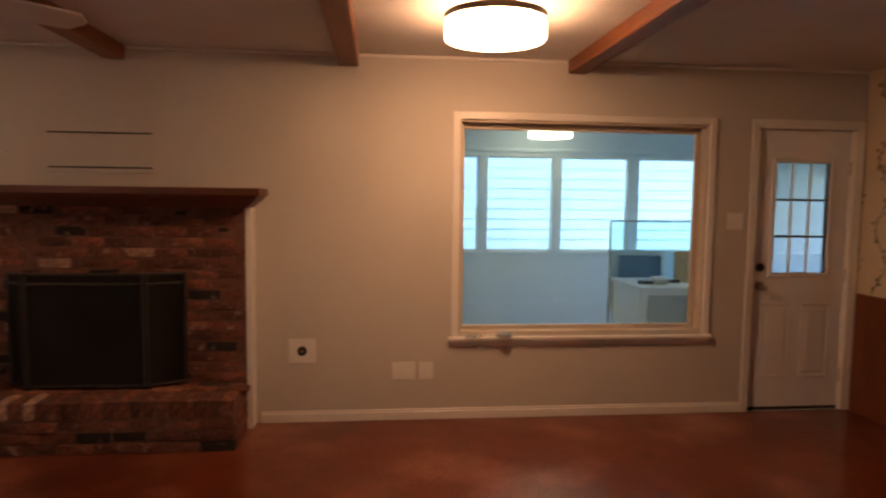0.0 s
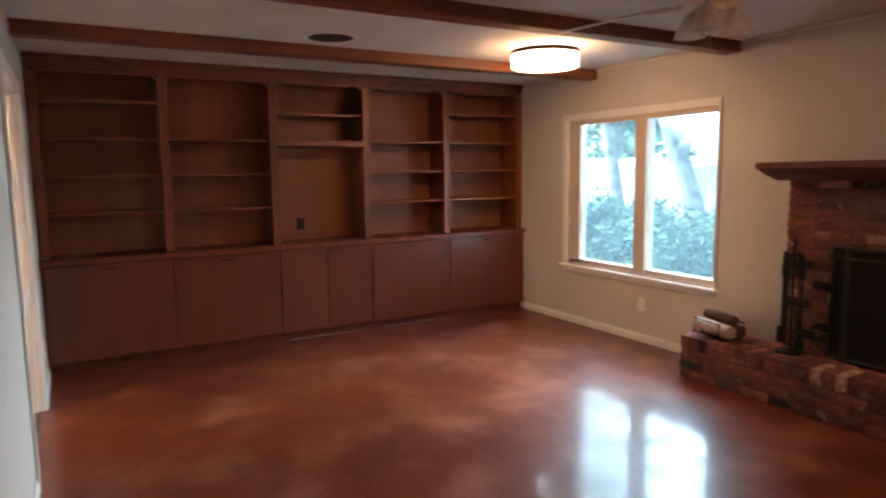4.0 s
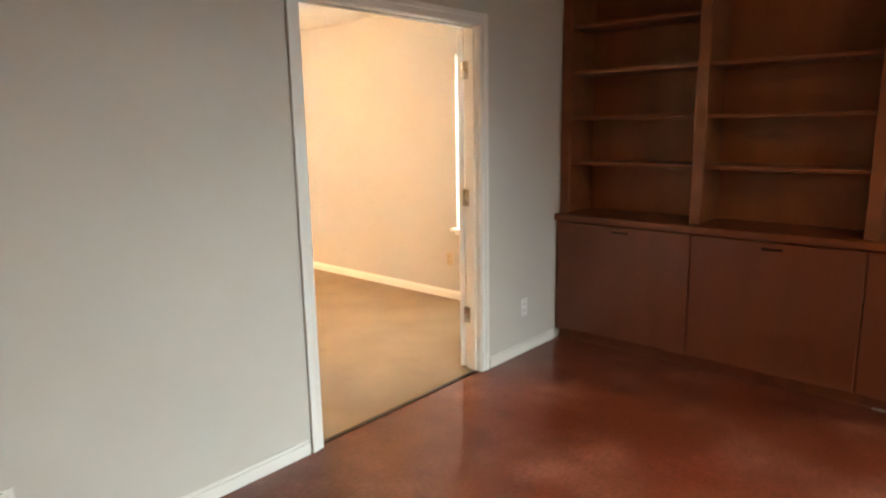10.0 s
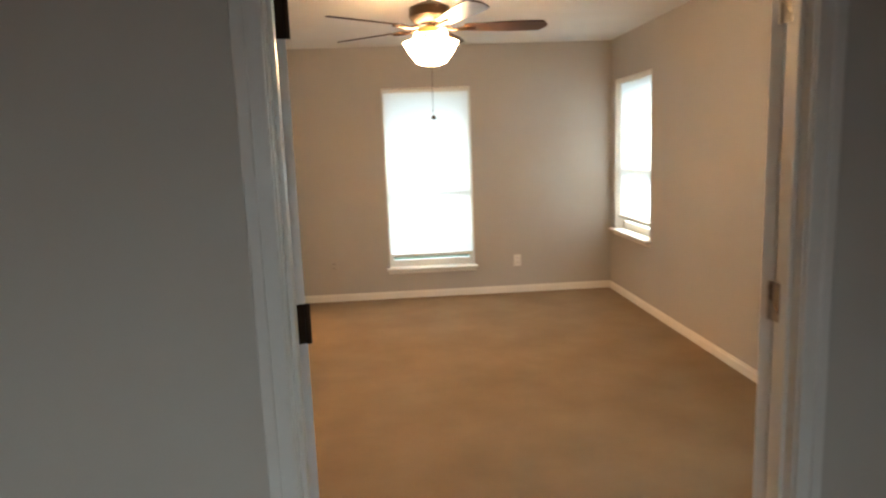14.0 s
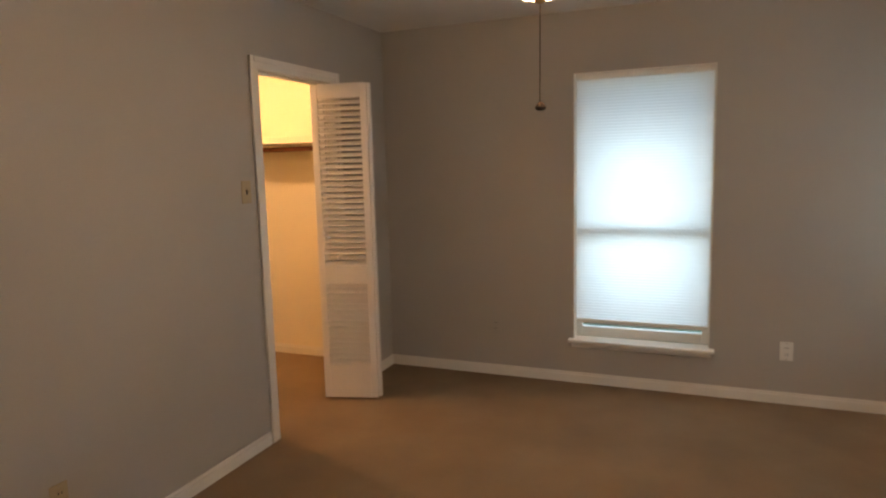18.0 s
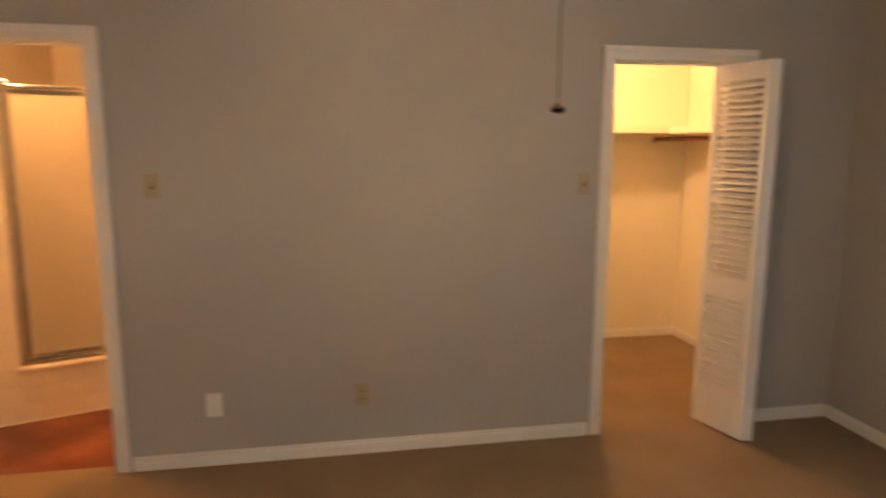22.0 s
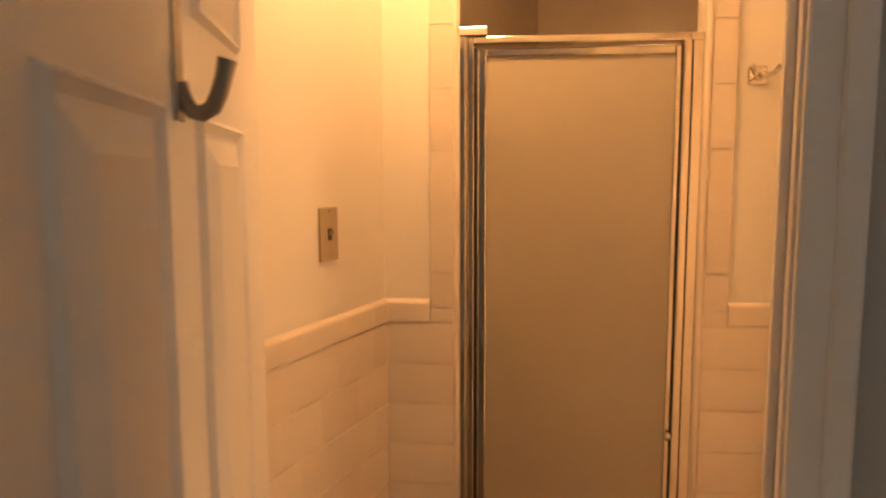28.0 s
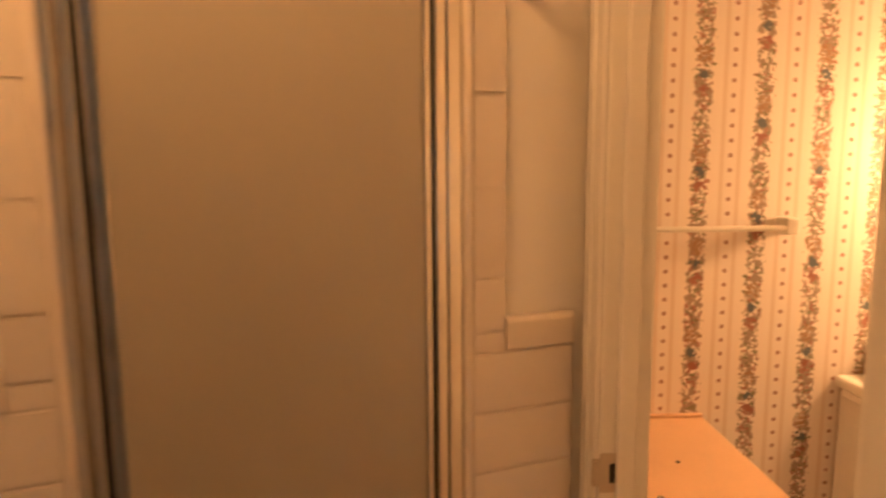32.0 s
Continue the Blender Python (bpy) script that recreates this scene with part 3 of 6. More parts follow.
# bathroom shell
wall("wall_bath_west", "x", BX1 + 0.10, BX1 + 0.106, -2.5, C_Y0, 0, 2.6, [(-0.985, -0.135, 0, 2.04)], M_BATHWALL, "cream painted bathroom wall")
wall("wall_bath_north", "y", C_Y0 - 0.002, C_Y0 + 0.003, BX1 + 0.106, 5.4, 0, 2.6, [], M_BATHWALL, "cream painted bathroom wall above the tiles")
wall("wall_bath_south", "y", -1.15, -1.07, BX1 + 0.106, 4.36, 0, 2.6, [(3.423, 4.135, 0, 2.03)], M_BATHWALL, "cream painted wall with the vanity doorway")
wall("wall_vanity_east", "x", 4.87, 4.97, -2.5, -1.10, 0, 2.6, [], M_PAPER, "cream wallpaper with floral stripes")
wall("wall_vanity_north", "y", -1.15, -1.10, 4.36, 4.87, 0, 2.6, [], M_PAPER, "cream wallpaper with floral stripes")
wall("wall_vanity_south", "y", -2.5, -2.45, BX1 + 0.106, 4.87, 0, 2.6, [], M_PAPER, "cream wallpaper with floral stripes")
wall("wall_shower_east", "x", 5.3, 5.4, -1.10, C_Y0, 0, 2.6, [], M_BATHWALL, "plain wall closing the shower")
struct("ceiling_bathroom", B(BX1 + 0.05, -2.5, 2.44, 5.4, C_Y0 + 0.02, 2.6, r=0), M_BATHWALL, "white bathroom ceiling", "ceiling")

# the skewed wall with the shower opening; its own axes: along, behind, up
SK = Matrix.Translation((3.90, -0.09, 0)) @ Matrix.Rotation(math.atan2(-0.945, 0.325), 4, "Z")


def skewed(ob):
    ob.matrix_world = SK @ ob.matrix_world
    return ob


def skew_wall():
    bm = bmesh.new()
    box(bm, -0.05, 0.0, 0, 0.20, 0.09, 2.6)
    box(bm, 0.80, 0.0, 0, 1.03, 0.09, 2.6)
    box(bm, 0.20, 0.0, 0, 0.80, 0.09, 0.31)
    return skewed(struct("wall_shower_front", bm, M_BATHWALL, "cream wall with a shower opening to the ceiling", "wall"))


skew_wall()

# sunroom shell
wall("wall_sunroom_north", "y", 7.6, 7.72, 3.9, 12.1, 0, 2.7, [(6.0, 6.785, 0.90, 2.0), (6.875, 7.665, 0.90, 2.0), (7.75, 8.575, 0.90, 2.0), (8.685, 9.5, 0.90, 2.0), (9.59, 10.4, 0.90, 2.0), (5.1, 5.91, 0.90, 2.0)], M_SUNWALL, "pale blue-grey sunroom wall with a row of windows")
wall("wall_sunroom_west", "x", 3.9, 4.0, A_Y + 0.13, 7.6, 0, 2.7, [], M_SUNWALL, "pale blue-grey sunroom wall")
wall("wall_sunroom_east", "x", 11.9, 12.0, A_Y + 0.13, 7.6, 0, 2.7, [(5.2, 7.2, 0.92, 1.95)], M_SUNWALL, "pale blue-grey sunroom wall with a window")
wall("wall_sunroom_south", "y", A_Y + 0.13, A_Y + 0.136, 4.0, 11.9, 0, 2.7, [(6.165, 7.90, 0.585, 2.03), (8.255, 9.005, 0, 2.035)], M_SUNWALL, "pale blue-grey sunroom wall with the pass window")
struct("ceiling_sunroom", B(3.9, A_Y + 0.13, 2.30, 12.0, 7.72, 2.68, r=0), M_SUNWALL, "pale sunroom ceiling", "ceiling")
# roof with eaves all round
for nm, b in (("roof_south", (-1.15, -5.75, 2.63, 5.8, -4.5, 2.75)), ("roof_main", (-1.15, -4.5, 2.63, 12.6, 5.0, 2.75)), ("roof_sunroom", (3.4, 5.0, 2.72, 12.6, 8.2, 2.82))):
    struct(nm, B(*b, r=0), M_BEAM, "plain roof deck with eaves", "roof")
struct("ground", B(-60, -60, -0.5, 60, 60, -0.13, r=0), mat("garden_soil_grass", (0.07, 0.10, 0.035), 0.95, var=0.4, scale=1.5, fine=40, bump=0.8), "shaded garden ground with grass", "ground")

# baseboards
M_BASE = M_TRIM


def base(x0, y0, x1, y1, n, h=0.075, t=0.014):
    """A baseboard with a small top bead, along a straight run; n: the way it faces."""
    bm = bmesh.new()
    nx, ny = n
    for tt, za, zb in ((t, 0.0, h - 0.016), (t * 0.62, h - 0.018, h)):
        xs, ys = sorted((x0, x1)), sorted((y0, y1))
        if nx:
            xs = sorted((x0, x0 + nx * tt))
        else:
            ys = sorted((y0, y0 + ny * tt))
        bbox(bm, xs[0], ys[0], za, xs[1], ys[1], zb, r=0.003, seg=1)
    return struct("baseboard", bm, M_BASE, "white painted wooden baseboard", "baseboard")


base(0.0, A_Y, 3.0, A_Y, (0, -1))
base(4.86, A_Y, 8.207, A_Y, (0, -1))
base(0.0, 0.0, 0.735, 0.0, (0, 1))
base(2.11, 0.0, 9.048, 0.0, (0, 1))
base(BX0, BY0, BX1, BY0, (0, 1))
base(BX0, BY0 + 0.016, BX0, C_Y0 - 0.02, (1, 0))
base(BX1, -3.39, BX1, -1.05, (-1, 0))
base(BX1, BY0 + 0.016, BX1, -4.28, (-1, 0))
base(BX0 + 0.016, C_Y0 - 0.004, 0.735, C_Y0 - 0.004, (0, -1))
base(2.11, C_Y0 - 0.004, BX1 - 0.016, C_Y0 - 0.004, (0, -1))
base(4.955, BY0 + 0.02, 4.955, -2.62, (-1, 0))
base(BX1 + 0.12, BY0 + 0.006, 4.94, BY0 + 0.006, (0, 1))


def casing(name, axis, face, n, a0, a1, z1, w=0.065, t=0.016, z0=0.0, left=True, right=True, label="white painted door casing"):
    """Door casing on one face of a wall: two uprights and a head, with a raised outer band."""
    r = root(name, None, label, "door casing", "", "structure")

    def bar(nm, p0, p1, za, zb, inner):
        bm = bmesh.new()
        for tt, q0, q1, za2, zb2 in ((t * 0.7, p0, p1, za, zb), (t, *inner)):
            lo, hi = sorted((face, face + n * tt))
            if axis == "y":
                bbox(bm, q0, lo, za2, q1, hi, zb2, r=0.004)
            else:
                bbox(bm, lo, q0, za2, hi, q1, zb2, r=0.004)
        part(nm, bm, M_TRIM, r)
    if left:
        bar("upright", a0 - w, a0, z0, z1, (a0 - w, a0 - w * 0.55, z0, z1 + w))
    if right:
        bar("upright", a1, a1 + w, z0, z1, (a1 + w * 0.55, a1 + w, z0, z1 + w))
    bar("head", a0 - w if left else a0, a1 + w if right else a1, z1, z1 + w * 0.98, (a0 - w * 0.5, a1 + w * 0.5, z1 + w * 0.55, z1 + w))
    return r


def jamb(name, axis, c0, c1, a0, a1, z1, t=0.018, stop=0.012, stop_at=0.5):
    """The lining of a doorway with its stop."""
    r = root(name, None, "white painted door jamb lining the doorway", "door jamb", "", "structure")
    cm = c0 + (c1 - c0) * stop_at
    for nm, p0, p1, za, zb in (("jamb_side", a0 - t, a0, 0, z1), ("jamb_side", a1, a1 + t, 0, z1), ("jamb_head", a0 - t, a1 + t, z1, z1 + t)):
        bm = bmesh.new()
        if axis == "y":
            bbox(bm, p0, c0, za, p1, c1, zb, r=0.003)
        else:
            bbox(bm, c0, p0, za, c1, p1, zb, r=0.003)
        part(nm, bm, M_TRIM, r)
    for nm, p0, p1, za, zb in (("door_stop", a0, a0 + stop, 0, z1), ("door_stop", a1 - stop, a1, 0, z1), ("door_stop", a0 + stop, a1 - stop, z1 - stop, z1)):
        bm = bmesh.new()
        if axis == "y":
            bbox(bm, p0, cm - 0.016, za, p1, cm + 0.016, zb, r=0.003)
        else:
            bbox(bm, cm - 0.016, p0, za, cm + 0.016, p1, zb, r=0.003)
        part(nm, bm, M_TRIM, r)
    return r


# double doorway between den and bedroom
jamb("door_jamb_den", "y", C_Y0 - 0.006, 0.002, 0.82, 2.027, 2.032, stop_at=0.55)
casing("door_casing_den", "y", 0.0, 1, 0.815, 2.032, 2.036)
casing("door_casing_bedroom", "y", C_Y0 - 0.004, -1, 0.815, 2.032, 2.036)
jamb("door_jamb_bath", "x", BX1 - 0.002, BX1 + 0.108, -0.967, -0.153, 2.022)
casing("door_casing_bath", "x", BX1, -1, -0.972, -0.148, 2.026, label="white painted casing of the bathroom door")
casing("door_casing_bath_inside", "x", BX1 + 0.106, 1, -0.972, -0.148, 2.026, w=0.040, label="white painted casing inside the bathroom")
jamb("door_jamb_closet", "x", BX1 - 0.002, BX1 + 0.108, -4.198, -3.472, 2.012)
casing("door_casing_closet", "x", BX1, -1, -4.203, -3.467, 2.016, label="white painted casing of the closet door")
jamb("door_jamb_vanity", "y", -1.152, -1.068, 3.441, 4.117, 2.012)
casing("door_casing_vanity", "y", -1.07, 1, 3.436, 4.122, 2.016, w=0.072, label="cream painted casing of the vanity doorway")
jamb("door_jamb_sunroom", "y", A_Y - 0.002, A_Y + 0.14, 8.273, 8.987, 2.017, stop_at=0.6)
casing("door_casing_sunroom", "y", A_Y, -1, 8.268, 8.992, 2.021, w=0.06, label="white painted casing of the sunroom door")

# ---- den: bookcase ----


def bookcase():
    r = root("bookcase", None, "built-in reddish wood bookcase, empty shelves above closed cabinets", "bookcase")
    back, fr = -0.40, -0.05
    ys = [0.045, 0.93, 1.817, 2.70, 3.575, 4.485]
    part("back_panel", B(-0.42, 0.03, 0.89, back, 4.50, 2.40, r=0), M_WOODBACK, r, "lighter reddish wood back")
    for i, y in enumerate(ys):
        w = 0.033
        part("divider", B(back, y - 0.012, 0.892, fr - 0.02, y + 0.012, 2.36, r=0.002), M_SHELF, r)
        part("face_stile", B(fr - 0.02, y - w, 0.892, fr, y + w, 2.30, r=0.003), M_SHELF, r)
    shelves = [(2.10, 1.812, 1.52, 1.226), (1.812, 1.52, 1.226), (2.052,), (1.812, 1.523, 1.23), (2.10, 1.812, 1.524, 1.229)]
    for (a, b), zs in zip(zip(ys, ys[1:]), shelves):
        for z in zs:
            part("shelf", B(back, a + 0.013, z - 0.011, fr - 0.055, b - 0.013, z + 0.011, r=0.002), M_SHELF, r)
    part("thick_shelf", B(back, ys[2] + 0.013, 1.765, fr - 0.002, ys[3] - 0.013, 1.815, r=0.003), M_SHELF, r, "thicker fixed shelf over the television bay")
    # scalloped valance over each bay
    for a, b in zip(ys, ys[1:]):
        bm = bmesh.new()
        n = 40
        top, bot = [], []
        for k in range(n + 1):
            u = k / n
            y = a + 0.033 + (b - a - 0.066) * u
            e = abs(u - 0.5) * 2
            dip = 0.018 * abs(math.cos(u * math.pi * 5)) + (0.018 * max(0, (e - 0.80) / 0.2) ** 1.5)
            top.append(y)
            bot.append(2.315 - dip)
        for x in (fr - 0.02, fr - 0.002):
            vt = [bm.verts.new((x, y, 2.335)) for y in top]
            vb = [bm.verts.new((x, y, z)) for y, z in zip(top, bot)]
            for k in range(n):
                bm.faces.new((vt[k], vt[k + 1], vb[k + 1], vb[k]))
            if x < fr - 0.01:
                first = (vt, vb)
        for k in range(n):
            bm.faces.new((first[1][k], first[1][k + 1], vb[k + 1], vb[k]))
        part("scalloped_valance", bm, M_WOOD, r)
    part("top_rail", B(fr - 0.02, 0.012, 2.33, fr + 0.002, 4.518, 2.405, r=0.003), M_WOOD, r)
    bm = bmesh.new()
    bbox(bm, fr - 0.01, 0.004, 2.385, fr + 0.022, 4.522, 2.428, r=0.008)
    part("crown_moulding", bm, M_WOOD, r)
    part("counter", B(-0.42, 0.004, 0.848, 0.012, 4.522, 0.89, r=0.006), M_WOOD, r, "red-brown wooden counter ledge")
    part("cabinet_body", B(-0.42, 0.006, 0.075, -0.022, 4.52, 0.848, r=0.002), M_WOOD, r)
    M_CAULK = mat("dirty_caulk", (0.34, 0.27, 0.22), 0.7, var=0.3, scale=9)
    for y, z in ((2.239, 1.227), (2.21, 0.985)):
        bm = bmesh.new()
        cyl(bm, (-0.401, y, z), (-0.3985, y, z), 0.006, n=10)
        part("screw_hole", bm, M_DARKPL, r, "small dark hole in the back panel")
    part("toe_kick", B(-0.40, 0.006, 0.0, -0.075, 4.52, 0.075, r=0.002), M_WOOD, r, "worn dark toe board")
    for a, b, mm in ((0.006, 1.9, M_WOODDOOR), (1.9, 2.62, M_CAULK), (2.62, 2.85, M_WOODDOOR), (2.85, 3.55, M_CAULK), (3.55, 4.52, M_WOODDOOR)):
        part("floor_strip", B(-0.075, a, 0.0, -0.064, b, 0.010, r=0.002), mm, r, "pale caulk along the floor" if mm is M_CAULK else "")
    doors = [(0.03, 0.926), (0.934, 1.813), (1.821, 2.255), (2.259, 2.696), (2.704, 3.572), (3.58, 4.49)]
    for i, (a, b) in enumerate(doors):
        d = part("cabinet_door", B(-0.022, a, 0.085, -0.008, b, 0.836, r=0.005), M_WOODDOOR, r)
        edge = b - 0.05 if i == 2 else (a + 0.05 if i == 3 else (a + b) / 2)
        bm = bmesh.new()
        if i in (2, 3):
            sweep(bm, [(-0.004, edge - 0.035, 0.80), (0.010, edge - 0.03, 0.80), (0.014, edge, 0.80), (0.010, edge + 0.03, 0.80), (-0.004, edge + 0.035, 0.80)], 0.005, 8)
        else:
            sweep(bm, [(-0.004, edge - 0.05, 0.80), (0.012, edge - 0.045, 0.80), (0.014, edge, 0.80), (0.012, edge + 0.045, 0.80), (-0.004, edge + 0.05, 0.80)], 0.006, 8)
        part("pull", bm, M_BRONZE, d, "dark bronze pull", True)
    return r


bookcase()


def outlet(name, m, material, label, kind="duplex", plate=None):
    """A wall plate; its own axes: x along the wall, z up, facing -y."""
    r = root(name, m, label, "wall plate")
    w, h = plate or (0.072, 0.116)
    part("plate", B(-w / 2, -0.006, -h / 2, w / 2, 0.0, h / 2, r=0.003), material, r)
    if kind == "duplex":
        for z in (-0.021, 0.021):
            s = part("socket", B(-0.017, -0.009, z - 0.014, 0.017, -0.005, z + 0.014, r=0.004), material, r)
            for x in (-0.007, 0.007):
                part("slot", B(x - 0.0016, -0.0105, z - 0.004, x + 0.0016, -0.0085, z + 0.006, r=0), M_DARKPL, s)
    elif kind == "toggle":
        part("toggle_slot", B(-0.006, -0.0085, -0.013, 0.006, -0.005, 0.013, r=0.001), M_DARKPL if material is M_IVORY else material, r)
        part("toggle", B(-0.004, -0.019, 0.0, 0.004, -0.006, 0.010, r=0.001), material, r)
    elif kind == "double_toggle":
        for x in (-0.022, 0.022):
            part("toggle", B(x - 0.004, -0.018, 0.0, x + 0.004, -0.005, 0.010, r=0.001), material, r)
    elif kind == "coax":
        bm = bmesh.new()
        cyl(bm, (0, -0.008, 0), (0, -0.004, 0), 0.032, n=28)
        part("grommet", bm, M_DARKPL, r, "dark round opening")
        bm = bmesh.new()
        cyl(bm, (0, -0.018, 0), (0, -0.006, 0), 0.008, n=12)
        part("connector", bm, M_BRASS, r)
    elif kind == "rocker":
        part("rocker", B(-0.016, -0.010, -0.032, 0.016, -0.005, 0.032, r=0.002), material, r)
    if kind != "blank":
        for z in (-h * 0.42, h * 0.42):
            bm = bmesh.new()
            cyl(bm, (0, -0.0075, z), (0, -0.005, z), 0.003, n=8)
            part("screw", bm, M_NICKEL, r)
    return r


outlet("wall_outlet", pose(-0.398, 2.14, 1.04, 0, 0, 90), M_DARKPL, "dark brown outlet on the bookcase back panel")
outlet("wall_outlet", pose(1.68, A_Y, 0.335), M_PLASTIC, "white outlet below the den window")
outlet("cable_plate", pose(5.127, A_Y, 0.482), M_PLASTIC, "large white cable plate with a dark round opening", "coax", (0.18, 0.165))
outlet("wall_plate", pose(5.80, A_Y, 0.337), M_PLASTIC, "square white two-gang plate low on the wall", "double_toggle", (0.155, 0.12))
outlet("wall_plate", pose(5.952, A_Y, 0.337), M_PLASTIC, "narrow white plate low on the wall", "rocker", (0.095, 0.118))
outlet("light_switch", pose(8.115, A_Y, 1.37), M_PLASTIC, "white two-gang switch beside the sunroom door", "double_toggle", (0.115, 0.116))
outlet("wall_outlet", pose(3.305, 0.0, 0.315, 0, 0, 180), M_PLASTIC, "white outlet low on the tan den wall")
outlet("wall_outlet", pose(0.365, 0.0, 0.31, 0, 0, 180), M_PLASTIC, "white outlet between bookcase and double door")

# ---- den: fireplace ----


def fireplace():
    r = root("fireplace", pose(0, 0, 0), "brick fireplace with raised hearth and dark wooden mantel", "fireplace")
    x0, x1, fy = 3.045, 4.79, 4.425
    fx0, fx1, fz0, fz1 = 3.42, 4.36, 0.31, 0.98
    for b in ((x0 + 0.008, 0.0, fx0, 1.44), (fx1, 0.0, x1 - 0.008, 1.44), (fx0, fz1, fx1, 1.44), (fx0, 0.0, fx1, fz0)):
        part("mortar_bed", B(b[0], fy - 0.001, b[1], b[2], A_Y, b[3], r=0), M_MORTAR, r, "grey-brown mortar")
    bm = bmesh.new()
    box(bm, 2.511, 4.055, 0.0, x1 - 0.006, fy + 0.02, 0.303)
    part("hearth_core", bm, M_MORTAR, r)
    bm = bmesh.new()
    box(bm, fx0 - 0.05, A_Y - 0.015, fz0 - 0.05, fx1 + 0.05, A_Y - 0.004, fz1 + 0.05)
    part("firebox", bm, M_SOOT, r, "soot-black firebox")
    # mantel: shelf over a stepped moulding
    part("mantel_shelf", B(2.925, 4.215, 1.505, 4.915, A_Y - 0.001, 1.552, r=0.006), M_MANTEL, r, "dark red-brown mantel shelf")
    # crown under the shelf: a hollow curve from the shelf's edge back to the brick
    bm = bmesh.new()
    rows = []
    for k in range(7):
        u = k / 6
        o = 0.016 + 0.082 * (1 - math.cos(u * math.pi / 2)) ** 0.8
        z = 1.506 - 0.076 * u
        rows.append([bm.verts.new(p) for p in ((2.925 + o, A_Y - 0.001, z), (2.925 + o, 4.215 + o, z), (4.915 - o, 4.215 + o, z), (4.915 - o, A_Y - 0.001, z))])
    for a, b in zip(rows, rows[1:]):
        for k in range(3):
            bm.faces.new((a[k], a[k + 1], b[k + 1], b[k]))
    bm.faces.new(rows[-1])
    part("mantel_moulding", bm, M_MANTEL, r, "", True)
    part("side_strip", B(x1 - 0.002, 4.416, 0.0, x1 + 0.040, A_Y - 0.001, 1.43, r=0.004), M_TRIM, r, "white painted wooden strip beside the brick")
    return r


FIRE = fireplace()


def bricks():
    """Single bricks of the breast and the hearth, sharing a few meshes."""
    rng = random.Random(4)

    def brick_mesh(lx, ly, lz, seed):
        rg = random.Random(seed)
        bm = bmesh.new()
        g = box(bm, -lx / 2, -ly / 2, -lz / 2, lx / 2, ly / 2, lz / 2)
        for v in g:
            v.co += Vector((rg.uniform(-0.004, 0.004), rg.uniform(-0.004, 0.004), rg.uniform(-0.002, 0.002)))
        bmesh.ops.bevel(bm, geom=list(bm.edges), offset=0.0028, segments=1, affect="EDGES")
        return meshed("brick", bm, M_BRICK)
    full = [brick_mesh(0.188, 0.05, 0.056, s) for s in range(5)]
    half = [brick_mesh(0.090, 0.05, 0.056, s + 9) for s in range(3)]
    row = [brick_mesh(0.064, 0.19, 0.10, s + 20) for s in range(4)]
    lay = [brick_mesh(0.188, 0.088, 0.03, s + 30) for s in range(4)]

    def put(me, x, y, z, rz=0.0):
        ob = new("brick", me)
        ob.parent = FIRE
        ob.matrix_world = pose(x, y + rng.uniform(-0.003, 0.003), z, rng.uniform(-1, 1), rng.uniform(-0.8, 0.8), rz + rng.uniform(-0.8, 0.8))
    # breast
    z, c = 0.345, 0
    while z < 1.43:
        x = 3.045 + (0.0 if c % 2 == 0 else -0.099)
        while x < 4.79:
            a, b = max(x, 3.045), min(x + 0.19, 4.79)
            if b - a > 0.06:
                inside = z < 1.0
                if not (inside and a > 3.40 and b < 4.38):
                    if inside and a < 3.42 < b:
                        b = 3.42
                    if inside and a < 4.36 < b:
                        a = 4.36
                    if b - a > 0.045:
                        put(rng.choice(full) if b - a > 0.14 else rng.choice(half), (a + b) / 2, 4.428 + 0.018, z)
            x += 0.199
        z += 0.0665
        c += 1
    # hearth front: three courses and a rowlock edge, right end likewise
    for k, z in enumerate((0.032, 0.0985, 0.165)):
        x = 2.505 + (0.0 if k % 2 else -0.099)
        while x < 4.79:
            a, b = max(x, 2.505), min(x + 0.19, 4.79)
            if b - a > 0.06:
                put(rng.choice(full) if b - a > 0.14 else rng.choice(half), (a + b) / 2, 4.075, z)
            x += 0.199
        for y in (4.20, 4.39):
            put(rng.choice(full), 4.768, y, z, 90)
            put(rng.choice(full), 2.53, y, z, 90)
    x = 2.505 + 0.034
    while x < 4.79:
        put(rng.choice(row), x, 4.145, 0.258)
        x += 0.0735
    x = 2.60
    for j, y in enumerate((4.29, 4.385)):
        x = 2.60 + (0.0 if j else -0.06)
        while x < 4.74:
            put(rng.choice(lay), x, y, 0.296)
            x += 0.199


